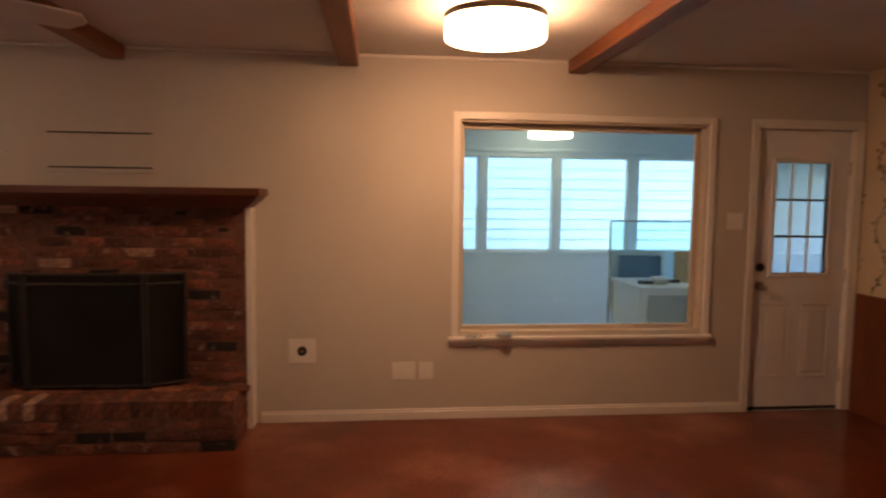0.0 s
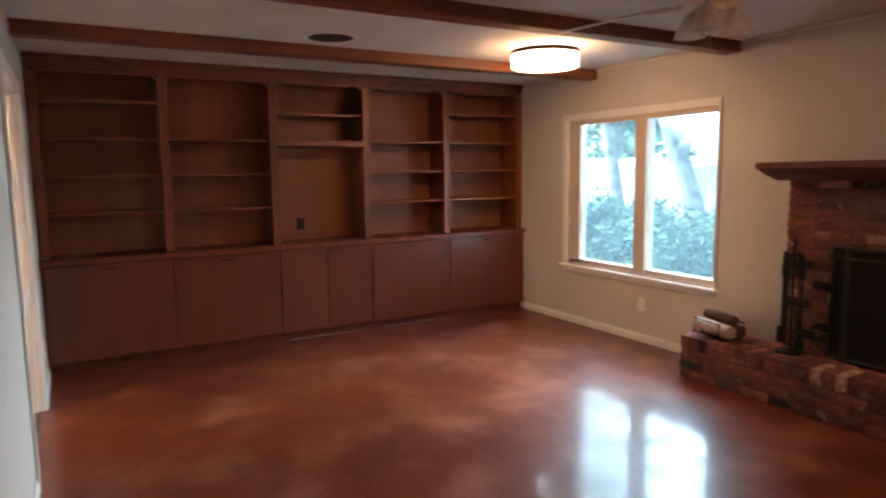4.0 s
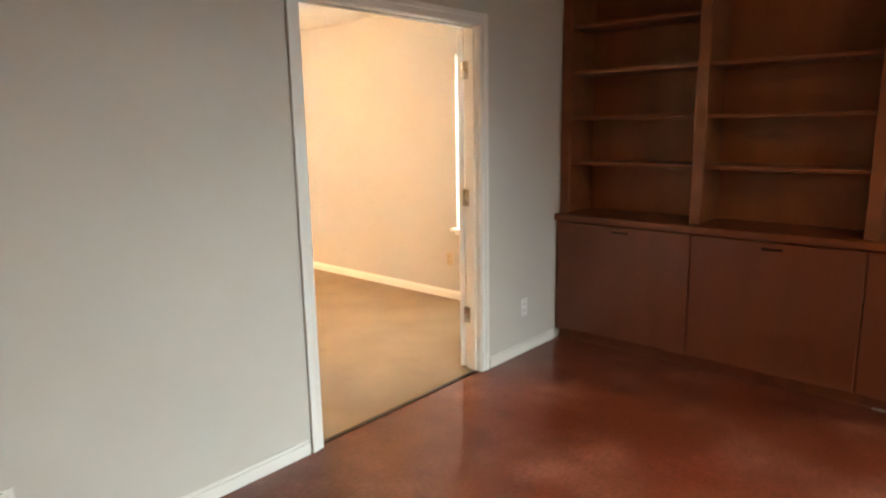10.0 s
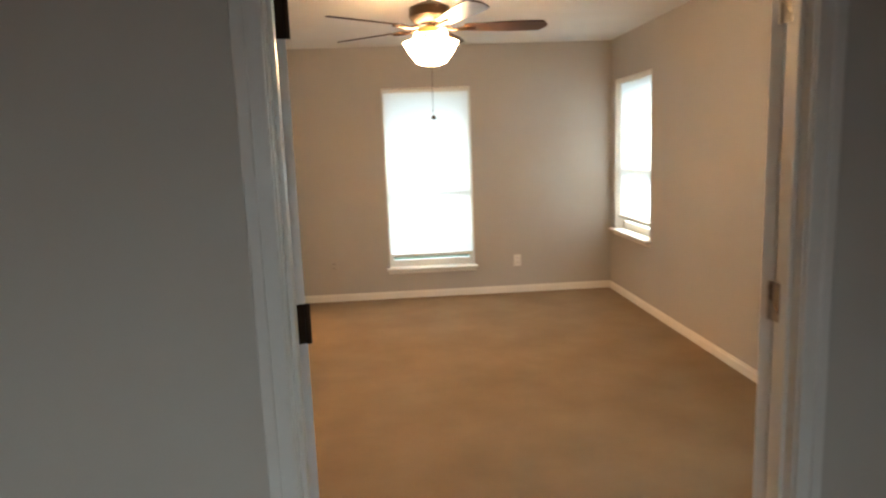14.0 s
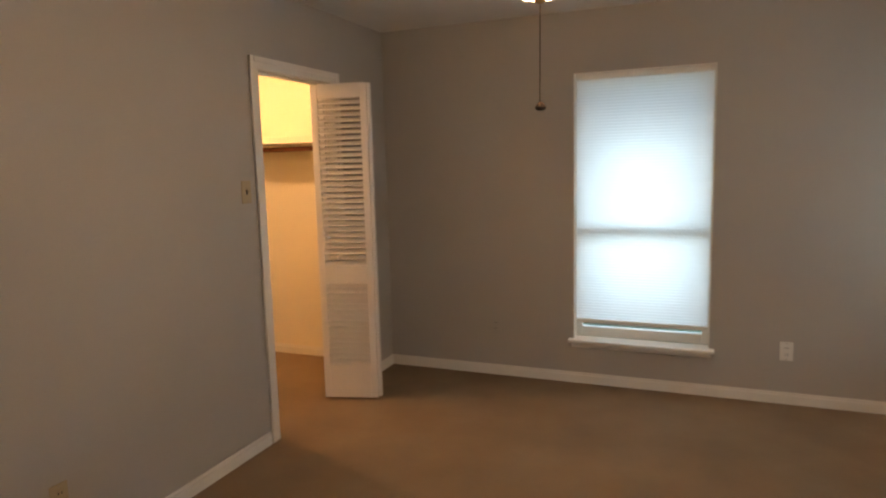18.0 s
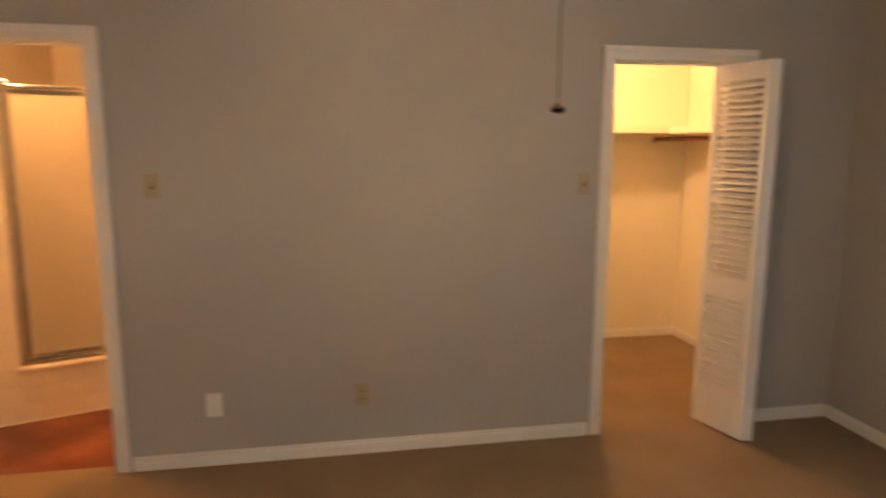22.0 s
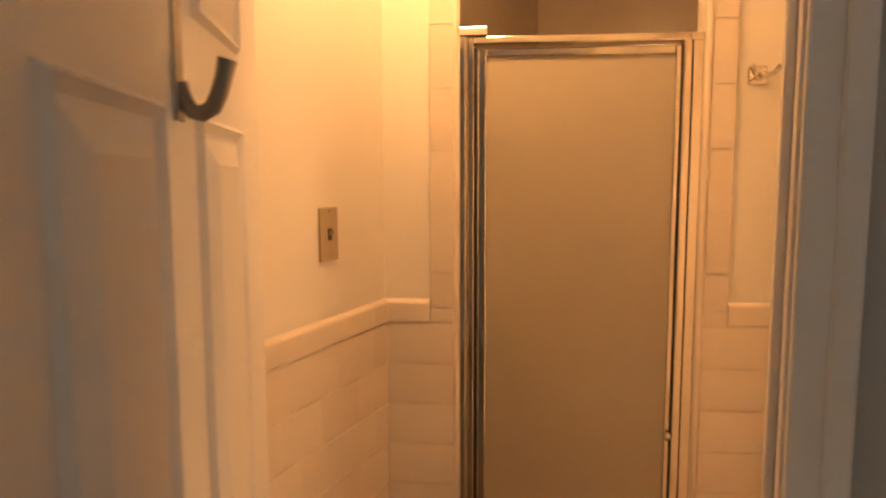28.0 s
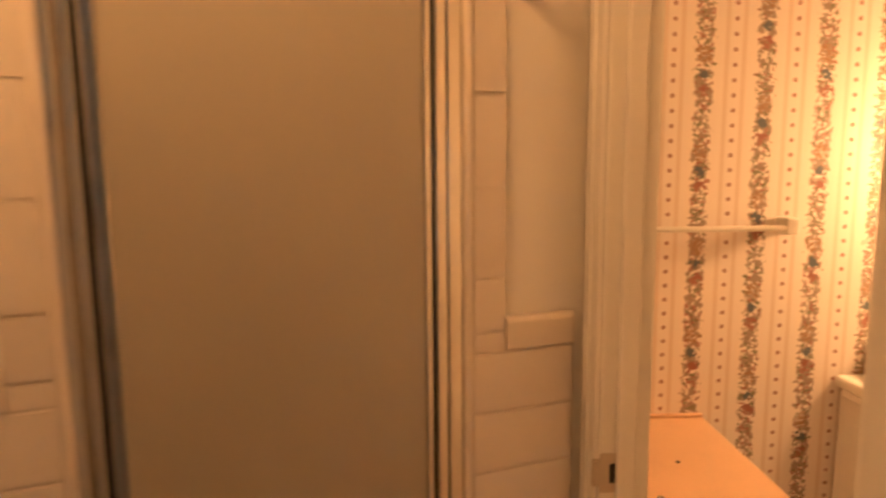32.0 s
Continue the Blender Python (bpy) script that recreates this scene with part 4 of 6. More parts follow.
def fire_screen():
    r = root("fire_screen", None, "black folding mesh fireplace screen standing on the hearth", "fire screen")
    pts = [(3.37, 4.395), (3.51, 4.30), (4.21, 4.285), (4.43, 4.395)]
    z0, z1 = 0.315, 1.03
    for (ax, ay), (bx, by) in zip(pts, pts[1:]):
        pn = root("panel", None)
        pn.parent = r
        for q in ((ax, ay), (bx, by)):
            bm = bmesh.new()
            d = Vector((bx - ax, by - ay, 0)).normalized() * 0.012
            s = 1 if q == (ax, ay) else -1
            sweep(bm, [(q[0] + s * d.x, q[1] + s * d.y, z0), (q[0] + s * d.x, q[1] + s * d.y, z1)], 0.010, 8)
            part("upright", bm, M_SCREEN, pn, "dark grey painted frame bar", True)
        for z in (z0 + 0.02, z1 - 0.01, z1 - 0.07):
            bm = bmesh.new()
            sweep(bm, [(ax, ay, z), (bx, by, z)], 0.008 if z < z1 - 0.05 else 0.010, 8)
            part("rail", bm, M_SCREEN, pn, "", True)
        bm = bmesh.new()
        v = [bm.verts.new(p) for p in ((ax, ay, z0 + 0.02), (bx, by, z0 + 0.02), (bx, by, z1 - 0.02), (ax, ay, z1 - 0.02))]
        f = bm.faces.new(v)
        bmesh.ops.solidify(bm, geom=[f], thickness=0.003)
        part("mesh", bm, M_MESH, pn, "fine dark wire mesh")
    return r


fire_screen()


def fire_tools():
    M_IRON = mat("wrought_iron", (0.012, 0.012, 0.013), 0.6, metal=0.4, var=0.2)
    r = root("fire_tools", pose(3.20, 4.26, 0.312), "black iron fireplace tool stand on the hearth", "fire tools")
    bm = bmesh.new()
    lathe(bm, [(0.0, 0.0), (0.085, 0.0), (0.085, 0.012), (0.03, 0.025), (0.0, 0.03)])
    part("base", bm, M_IRON, r, "", True)
    bm = bmesh.new()
    sweep(bm, [(0, 0, 0.02), (0, 0, 0.70), (0.01, 0, 0.73), (0, 0, 0.745), (-0.01, 0, 0.73)], 0.011, 8)
    part("pole", bm, M_IRON, r, "", True)
    bm = bmesh.new()
    sweep(bm, [(-0.06, 0, 0.64), (0.06, 0, 0.64)], 0.006, 8)
    sweep(bm, [(0, -0.06, 0.64), (0, 0.06, 0.64)], 0.006, 8)
    part("hook_cross", bm, M_IRON, r, "", True)
    for k, (x, y, kind) in enumerate(((-0.06, 0, "shovel"), (0.06, 0, "brush"), (0, -0.06, "poker"), (0, 0.06, "tongs"))):
        t = part(kind, (lambda b: (sweep(b, [(x, y, 0.12), (x, y, 0.62), (x, y * 0.9, 0.66)], 0.010, 8), b)[1])(bmesh.new()), M_IRON, r, "", True)
        bm = bmesh.new()
        if kind == "shovel":
            bbox(bm, x - 0.035, y - 0.006, 0.05, x + 0.035, y + 0.006, 0.16, r=0.005)
        elif kind == "brush":
            cyl(bm, (x, y, 0.04), (x, y, 0.15), 0.032, 0.02, 14)
        elif kind == "poker":
            sweep(bm, [(x, y, 0.13), (x, y, 0.05), (x + 0.02, y, 0.07)], 0.006, 8)
        else:
            sweep(bm, [(x - 0.012, y, 0.13), (x - 0.02, y, 0.08), (x - 0.004, y, 0.05)], 0.005, 8)
            sweep(bm, [(x + 0.012, y, 0.13), (x + 0.02, y, 0.08), (x + 0.004, y, 0.05)], 0.005, 8)
        part("tip", bm, M_IRON, t)
        bm = bmesh.new()
        cyl(bm, (x, y, 0.50), (x, y, 0.62), 0.018, 0.014, 12)
        part("grip", bm, M_IRON, t, "", True)
    return r


fire_tools()


def log_carrier():
    r = root("log_carrier", pose(2.70, 4.21, 0.312, 0, 0, -14), "black log rack holding a pale split log on the hearth", "log rack")
    M_BARK = mat("birch_bark", (0.62, 0.56, 0.48), 0.85, var=0.3, scale=9, fine=60, bump=0.5)
    M_DKLOG = mat("dark_log_bark", (0.10, 0.055, 0.032), 0.95, var=0.4, scale=14, fine=80, bump=0.8)
    for x in (-0.13, 0.13):
        bm = bmesh.new()
        sweep(bm, [(x, -0.10, 0.13), (x, -0.11, 0.05), (x, -0.08, 0.012), (x, 0.08, 0.012), (x, 0.11, 0.05), (x, 0.10, 0.13)], 0.007, 8)
        part("cradle", bm, M_BLACK, r, "", True)
    for y in (-0.10, 0.10):
        bm = bmesh.new()
        sweep(bm, [(-0.13, y, 0.12), (0.13, y, 0.12)], 0.006, 8)
        part("rail", bm, M_BLACK, r, "", True)
    bm = bmesh.new()
    sweep(bm, [(-0.17, -0.04, 0.07), (-0.05, -0.043, 0.072), (0.08, -0.038, 0.07), (0.17, -0.04, 0.07)], [0.046, 0.05, 0.048, 0.045], 14)
    part("log", bm, M_BARK, r, "pale birch log", True)
    bm = bmesh.new()
    sweep(bm, [(-0.16, 0.05, 0.07), (0.0, 0.052, 0.074), (0.17, 0.05, 0.07)], [0.042, 0.047, 0.042], 12)
    part("log", bm, M_DKLOG, r, "dark log", True)
    bm = bmesh.new()
    sweep(bm, [(-0.14, 0.01, 0.145), (0.0, 0.008, 0.15), (0.15, 0.012, 0.145)], [0.034, 0.037, 0.033], 12)
    part("log", bm, M_DKLOG, r, "dark log on top", True)
    return r


log_carrier()


def wall_vent():
    """Painted return-air cover above the mantel: two long slots in a flat panel."""
    r = root("wall_vent_cover", None, "painted flat vent cover with two dark slots above the mantel", "vent cover")
    part("panel", B(3.55, A_Y - 0.008, 1.64, 4.22, A_Y, 1.97, r=0.003), M_DENWALL, r)
    for z in (1.672, 1.888):
        part("slot", B(3.575, A_Y - 0.0105, z - 0.005, 4.20, A_Y - 0.007, z + 0.005, r=0), M_DARKPL, r)
        part("lip", B(3.57, A_Y - 0.020, z + 0.005, 4.205, A_Y - 0.007, z + 0.013, r=0.002), M_DENWALL, r)
    return r


wall_vent()

# ---- den: windows, sunroom door ----


def den_window():
    r = root("window_1", None, "white two-light den window with a wide sill onto the garden", "window", "", "structure")
    y = A_Y
    for nm, b in (("casing", (0.635, y - 0.018, 0.56, 0.70, y, 2.05)), ("casing", (2.405, y - 0.018, 0.56, 2.43, y, 2.05)), ("casing", (0.70, y - 0.018, 1.985, 2.405, y, 2.05))):
        part(nm, B(*b, r=0.004), M_TRIM, r)
    fr = root("sash", None)
    fr.parent = r
    yy = y + 0.06
    for b in ((0.70, y + 0.02, 0.60, 0.845, y + 0.11, 1.985), (2.385, y + 0.02, 0.60, 2.41, y + 0.11, 1.985), (1.560, y + 0.004, 0.60, 1.690, y + 0.11, 1.985), (0.70, y + 0.02, 1.955, 2.41, y + 0.11, 1.99), (0.70, y + 0.02, 0.59, 2.41, y + 0.11, 0.645)):
        part("frame", B(*b, r=0.005), M_TRIMTAN, r)
    for a, b in ((0.80, 1.565), (1.685, 2.39)):
        g = part("pane", B(a, yy, 0.62, b, yy + 0.006, 1.97, r=0), M_VEILED, r)
        g.visible_shadow = False
    part("blind_headrail", B(0.72, y + 0.002, 1.94, 1.55, y + 0.02, 1.982, r=0.003), M_TRIMTAN, r)
    part("blind_headrail", B(1.70, y + 0.002, 1.94, 2.39, y + 0.02, 1.982, r=0.003), M_TRIMTAN, r)
    part("window_sill", B(0.615, y - 0.045, 0.560, 2.445, y + 0.05, 0.585, r=0.006), M_TRIM, r)
    part("apron", B(0.64, y - 0.014, 0.515, 2.42, y, 0.560, r=0.004), M_TRIM, r)
    return r


den_window()


def pass_window():
    r = root("window_2", None, "large fixed interior window with white casing onto the sunroom", "window", "", "structure")
    y = A_Y
    for b in ((6.118, y - 0.018, 0.548, 6.165, y, 2.078), (7.90, y - 0.018, 0.548, 7.95, y, 2.078), (6.165, y - 0.018, 2.03, 7.90, y, 2.078)):
        part("casing", B(*b, r=0.004), M_TRIM, r)
    for b in ((6.165, y, 0.585, 6.183, y + 0.13, 2.03), (7.882, y, 0.585, 7.90, y + 0.13, 2.03), (6.183, y, 2.012, 7.882, y + 0.13, 2.03), (6.183, y, 0.585, 7.882, y + 0.13, 0.603)):
        part("frame", B(*b, r=0.003), M_TRIMTAN, r)
    for b in ((6.183, y + 0.075, 0.603, 6.207, y + 0.099, 2.012), (7.840, y + 0.075, 0.603, 7.882, y + 0.099, 2.012), (6.207, y + 0.075, 1.972, 7.840, y + 0.099, 2.012), (6.207, y + 0.075, 0.603, 7.840, y + 0.099, 0.632)):
        part("glazing_stop", B(*b, r=0.004), M_TRIMTAN, r, "tan wooden glazing stop")
    g = part("pane", B(6.183, y + 0.10, 0.603, 7.882, y + 0.106, 2.012, r=0), M_PANE, r)
    g.visible_shadow = False
    part("window_sill", B(6.10, y - 0.042, 0.546, 7.965, y, 0.570, r=0.006), M_TRIM, r)
    part("apron", B(6.115, y - 0.014, 0.505, 7.95, y, 0.546, r=0.004), M_TRIM, r)
    return r


pass_window()


def lever_handle(parent, m, flip=1, material=None):
    """A lever on a round rose; own axes: x out of the door, y towards the hinge, z up."""
    h = root("handle", None)
    h.parent = parent
    h.matrix_world = parent.matrix_world @ m
    bm = bmesh.new()
    cyl(bm, (0, 0, 0), (0.012, 0, 0), 0.033, 0.029, 22)
    cyl(bm, (0.012, 0, 0), (0.05, 0, 0), 0.011, n=14)
    me = part("rose", bm, material or M_NICKEL, None, "", True)
    me.parent = h
    bm = bmesh.new()
    sweep(bm, [(0.048, -0.012 * flip, 0.0), (0.05, 0.02 * flip, 0.004), (0.05, 0.055 * flip, 0.002), (0.052, 0.09 * flip, -0.006), (0.05, 0.118 * flip, -0.002)], [0.012, 0.011, 0.009, 0.008, 0.006], 10)
    me = part("lever", bm, material or M_NICKEL, None, "", True)
    me.parent = h
    return h


def panel_leaf(name, m, width, label, height=2.02, t=0.035, rows=((0.17, 0.83), (1.02, 1.612), (1.708, 1.90)), hardware=None, lever=True, lever_z=0.985, group=""):
    """A six-panel door leaf. Own axes: x from hinge to latch, y through the leaf, z up."""
    hw = hardware or M_NICKEL
    r = root(name, m, label, "door", group)
    part("leaf", B(0, -t / 2, 0.012, width, t / 2, height, r=0.003), M_DOOR, r)
    st, mid = 0.124 + 0.06 * (width - 0.607), 0.105
    cols = ((st, width / 2 - mid / 2), (width / 2 + mid / 2, width - st))
    for side in (-1, 1):
        for za, zb in rows:
            for xa, xb in cols:
                p = root("panel", None)
                p.parent = r
                y0 = side * t / 2
                # sunk border built as a sloped frame round a raised field
                bm = bmesh.new()

                def ring(o, d):
                    return [bm.verts.new((xx, y0 + side * d, zz)) for xx, zz in ((xa + o, za + o), (xb - o, za + o), (xb - o, zb - o), (xa + o, zb - o))]
                rs = [ring(0.0, 0.0003), ring(0.006, 0.008), ring(0.016, 0.0006), ring(0.021, 0.0006), ring(0.050, 0.0105)]
                for a, b in zip(rs, rs[1:]):
                    for k in range(4):
                        bm.faces.new((a[k], a[(k + 1) % 4], b[(k + 1) % 4], b[k]))
                bm.faces.new(rs[-1])
                q = part("raised_field", bm, M_DOOR, None)
                q.parent = p
    if lever:
        lever_handle(r, pose(width - 0.072, t / 2, lever_z, 0, 0, 90), 1, hw)
        lever_handle(r, pose(width - 0.072, -t / 2, lever_z, 0, 0, -90), -1, hw)
        part("latch_plate", B(width - 0.001, -0.012, lever_z - 0.03, width + 0.0015, 0.012, lever_z + 0.03, r=0), hw, r)
    return r


def hinge_leafs(spots, material, axis_pose):
    for z in spots:
        h = root("door_hinge", axis_pose @ pose(0, 0, z), "brushed metal butt hinge on the jamb", "hinge", "door hinges")
        bm = bmesh.new()
        cyl(bm, (0, 0, -0.05), (0, 0, 0.05), 0.0075, n=12)
        part("knuckle", bm, material, h, "", True)
        part("plate", B(-0.0016, 0.004, -0.05, 0.0016, 0.038, 0.05, r=0), material, h)
    return None


def sunroom_door():
    r = root("sunroom_door", pose(8.275, A_Y + 0.055, 0.0), "white half-glazed entry door with nine panes, closed", "door")
    w = 0.710
    bm = bmesh.new()
    gx0, gx1, gz0, gz1 = 0.155, 0.560, 1.00, 1.785
    for b in ((0, 0.02, gx0, 2.012), (gx1, 0.02, w, 2.012), (gx0, 0.02, gx1, gz0), (gx0, gz1, gx1, 2.012)):
        box(bm, b[0], -0.02, b[1], b[2], 0.02, b[3])
    part("leaf", bm, M_DOOR, r)
    for b in ((gx0 - 0.03, gz0 - 0.03, gx0, gz1 + 0.03), (gx1, gz0 - 0.03, gx1 + 0.03, gz1 + 0.03), (gx0, gz0 - 0.03, gx1, gz0), (gx0, gz1, gx1, gz1 + 0.03)):
        part("glazing_frame", B(b[0], -0.03, b[1], b[2], 0.03, b[3], r=0.005), M_DOOR, r)
    for k in (1, 2):
        z = gz0 + (gz1 - gz0) * k / 3
        part("muntin", B(gx0, -0.012, z - 0.008, gx1, 0.012, z + 0.008, r=0.003), M_DARKPL, r, "dark glazing bar")
        x = gx0 + (gx1 - gx0) * k / 3
        part("muntin", B(x - 0.007, -0.011, gz0, x + 0.007, 0.011, gz1, r=0.003), M_TRIM, r)
    g = part("pane", B(gx0, -0.003, gz0, gx1, 0.003, gz1, r=0), M_PANE, r)
    g.visible_shadow = False
    for xa, xb in ((0.095, 0.315), (0.395, 0.615)):
        bm = bmesh.new()

        def ring(o, d):
            return [bm.verts.new((xx, -0.02 - d, zz)) for xx, zz in ((xa + o, 0.24 + o), (xb - o, 0.24 + o), (xb - o, 0.78 - o), (xa + o, 0.78 - o))]
        rs = [ring(0, 0.0003), ring(0.006, 0.006), ring(0.018, 0.0008), ring(0.024, 0.0008), ring(0.05, 0.005)]
        for a, b in zip(rs, rs[1:]):
            for k in range(4):
                bm.faces.new((a[k], a[(k + 1) % 4], b[(k + 1) % 4], b[k]))
        bm.faces.new(rs[-1])
        part("panel", bm, M_DOOR, r)
    bm = bmesh.new()
    cyl(bm, (0.065, -0.02, 0.905), (0.065, -0.032, 0.905), 0.03, n=20)
    cyl(bm, (0.065, -0.032, 0.905), (0.065, -0.06, 0.905), 0.012, n=12)
    ball(bm, (0.065, -0.075, 0.905), 0.027)
    part("knob", bm, M_NICKEL, r, "satin nickel knob", True)
    bm = bmesh.new()
    cyl(bm, (0.065, -0.02, 1.04), (0.065, -0.035, 1.04), 0.03, 0.026, 20)
    part("deadbolt", bm, M_BRONZE, r, "", True)
    for z in (0.25, 0.98, 1.75):
        bm = bmesh.new()
        cyl(bm, (w + 0.004, -0.026, z - 0.05), (w + 0.004, -0.026, z + 0.05), 0.008, n=10)
        part("hinge", bm, M_NICKEL, r, "", True)
    part("sweep", B(0.0, -0.024, 0.0, w, 0.024, 0.022, r=0.002), M_DARKPL, r, "black rubber door sweep")
    return r


sunroom_door()

# ---- den: ceiling ----


def beam(x, w=0.13):
    bm = bmesh.new()
    bbox(bm, x - w / 2, 0.003, 2.345, x + w / 2, A_Y - 0.003, Z_CEIL + 0.01, r=0.01)
    return tagged(part("ceiling_beam", bm, M_BEAM), "reddish stained wooden ceiling beam across the den", "beam", "ceiling beams", "structure")


for bx in (1.025, 2.50, 3.985, 5.43, 6.95):
    beam(bx)


def cornice(x0, x1):
    bm = bmesh.new()
    bbox(bm, x0, A_Y - 0.018, Z_CEIL - 0.02, x1, A_Y, Z_CEIL, r=0.006)
    return struct("trim", bm, M_TRIM, "thin cream trim under the ceiling", "trim")


for a, b in ((-0.02, 0.955), (1.095, 2.43), (2.57, 3.915), (4.055, 5.36), (5.50, 6.88), (7.02, 9.06)):
    cornice(a, b)


def drum_light(x, y, shade):
    r = root("ceiling_light", pose(x, y, Z_CEIL), "lit white drum ceiling light with a dark metal rim", "ceiling light", "den ceiling lights")
    R = 0.247
    bm = bmesh.new()
    lathe(bm, [(R - 0.003, -0.045), (R, -0.05), (R, -0.147), (R - 0.006, -0.153), (0.0, -0.155)], n=48)
    part("shade", bm, shade, r, "glowing white fabric drum", True)
    bm = bmesh.new()
    lathe(bm, [(R + 0.004, -0.028), (R + 0.006, -0.030), (R + 0.006, -0.060), (R + 0.001, -0.062), (R - 0.012, -0.05), (R - 0.012, -0.030), (R + 0.004, -0.028)], n=48)
    part("rim", bm, M_BRONZE, r, "dark bronze rim", True)
    bm = bmesh.new()
    cyl(bm, (0, 0, -0.04), (0, 0, 0), 0.10, n=28)
    part("canopy", bm, M_BRONZE, r, "", True)
    bm = bmesh.new()
    ball(bm, (0, 0, -0.161), 0.010)
    part("finial", bm, M_NICKEL, r, "", True)
    for k in range(3):
        bm = bmesh.new()
        a = k * 2.1
        sweep(bm, [(0.09 * math.cos(a), 0.09 * math.sin(a), -0.03), ((R - 0.004) * math.cos(a), (R - 0.004) * math.sin(a), -0.045)], 0.005, 6)
        part("strut", bm, M_BRONZE, r)
    return r


drum_light(1.76, 3.37, M_SHADE_DIM)
drum_light(6.19, 3.42, M_SHADE)


def ceiling_fan(m, blades, R, blade_m, body_m, label, blade_z, hub_prof, turn, pitch=12, wid=0.13):
    r = root("ceiling_fan", m, label, "ceiling fan")
    bm = bmesh.new()
    lathe(bm, hub_prof, n=32)
    part("motor_housing", bm, body_m, r, "", True)
    for k in range(blades):
        a = turn + 360 * k / blades
        bl = root("blade", None)
        bl.parent = r
        bl.matrix_world = m @ pose(0, 0, blade_z, 0, 0, a)
        bm = bmesh.new()
        n = 14
        top = []
        for u in range(n + 1):
            t = u / n
            x = 0.20 + (R - 0.20) * t
            w = wid * (0.62 + 0.38 * min(1, t * 1.8)) * (1 if t < 0.9 else math.sqrt(max(0.02, 1 - ((t - 0.9) / 0.1) ** 2)))
            top.append((x, w / 2))
        for s in (0.004, -0.004):
            va = [bm.verts.new((x, y, s + y * math.tan(radians(pitch)))) for x, y in top]
            vb = [bm.verts.new((x, -y, s - y * math.tan(radians(pitch)))) for x, y in top]
            for u in range(n):
                bm.faces.new((va[u], va[u + 1], vb[u + 1], vb[u]))
            loop = va + vb[::-1]
            if s > 0:
                up = loop
            else:
                for i in range(len(loop)):
                    j = (i + 1) % len(loop)
                    bm.faces.new((up[i], up[j], loop[j], loop[i]))
        p = part("paddle", bm, blade_m, None)
        p.parent = bl
        bm = bmesh.new()
        sweep(bm, [(0.09, 0, 0.0), (0.15, 0, -0.012), (0.21, 0.0, -0.006), (0.27, 0, -0.006)], [0.012, 0.009, 0.014, 0.010], 8)
        p = part("blade_iron", bm, body_m, None, "", True)
        p.parent = bl
    return r


def den_fan():
    m = pose(3.985, 2.36, 0)
    f = ceiling_fan(m, 5, 0.735, M_FANWHITE, M_FANWHITE, "white ceiling fan with three unlit glass shades hung from a beam", 2.150,
                    [(0.0, 2.345), (0.075, 2.345), (0.07, 2.32), (0.022, 2.295), (0.018, 2.225), (0.10, 2.218), (0.115, 2.193), (0.115, 2.150), (0.09, 2.128), (0.05, 2.120), (0.05, 2.098), (0.03, 2.085), (0.0, 2.083)], 44, -14)
    for k in range(3):
        a = radians(300 + 120 * k)
        c, s = math.cos(a), math.sin(a)
        bm = bmesh.new()
        sweep(bm, [(0.04 * c, 0.04 * s, 2.108), (0.075 * c, 0.075 * s, 2.118), (0.092 * c, 0.092 * s, 2.10)], 0.009, 8)
        part("lamp_arm", bm, M_FANWHITE, f, "", True)
        bm = bmesh.new()
        lathe(bm, [(0.022, 0.0), (0.03, -0.018), (0.048, -0.055), (0.060, -0.088), (0.056, -0.088), (0.044, -0.055), (0.026, -0.018), (0.02, -0.002)], (0.092 * c, 0.092 * s, 2.108), 20)
        part("glass_shade", bm, M_FROST, f, "unlit frosted glass bell", True)
    bm = bmesh.new()
    sweep(bm, [(0.0, 0.0, 2.085), (0.001, 0, 1.96)], 0.0015, 6)
    part("pull_chain", bm, M_NICKEL, f)
    return f


den_fan()


def ceiling_register():
    r = root("ceiling_vent", pose(1.37, 1.84, Z_CEIL), "round dark ceiling speaker opening with a pale rim", "ceiling vent")
    bm = bmesh.new()
    lathe(bm, [(0.145, 0.0), (0.150, -0.004), (0.175, -0.008), (0.19, -0.003), (0.19, 0.0)], n=40)
    part("rim", bm, M_TRIM, r, "", True)
    bm = bmesh.new()
    lathe(bm, [(0.0, -0.003), (0.15, -0.003), (0.15, 0.0)], n=40)
    part("grille", bm, M_DARKPL, r, "dark grille", True)
    return r


ceiling_register()

# ---- things on the pass window's sill ----


def sill_bits():
    M_CLR = glass("clear_plastic", (0.95, 0.95, 0.92), 0.15, 0.8)
    r = root("plastic_cup", pose(6.48, A_Y - 0.03, 0.571), "small clear plastic lid lying on the window sill", "plastic lid")
    bm = bmesh.new()
    lathe(bm, [(0.0, 0.0), (0.05, 0.0), (0.055, 0.01), (0.045, 0.028), (0.0, 0.032)], n=24)
    part("lid", bm, M_CLR, r, "", True)
    r = root("crumpled_wrapper", pose(6.27, A_Y - 0.03, 0.571, 0, 0, 20), "crumpled clear wrapper lying on the window sill", "wrapper")
    bm = bmesh.new()
    bmesh.ops.create_icosphere(bm, subdivisions=3, radius=0.05)
    rg = random.Random(2)
    for v in bm.verts:
        v.co = Vector((v.co.x * 1.3, v.co.y * 0.6, abs(v.co.z) * 0.35)) * rg.uniform(0.75, 1.15)
    part("film", bm, M_CLR, r)


sill_bits()

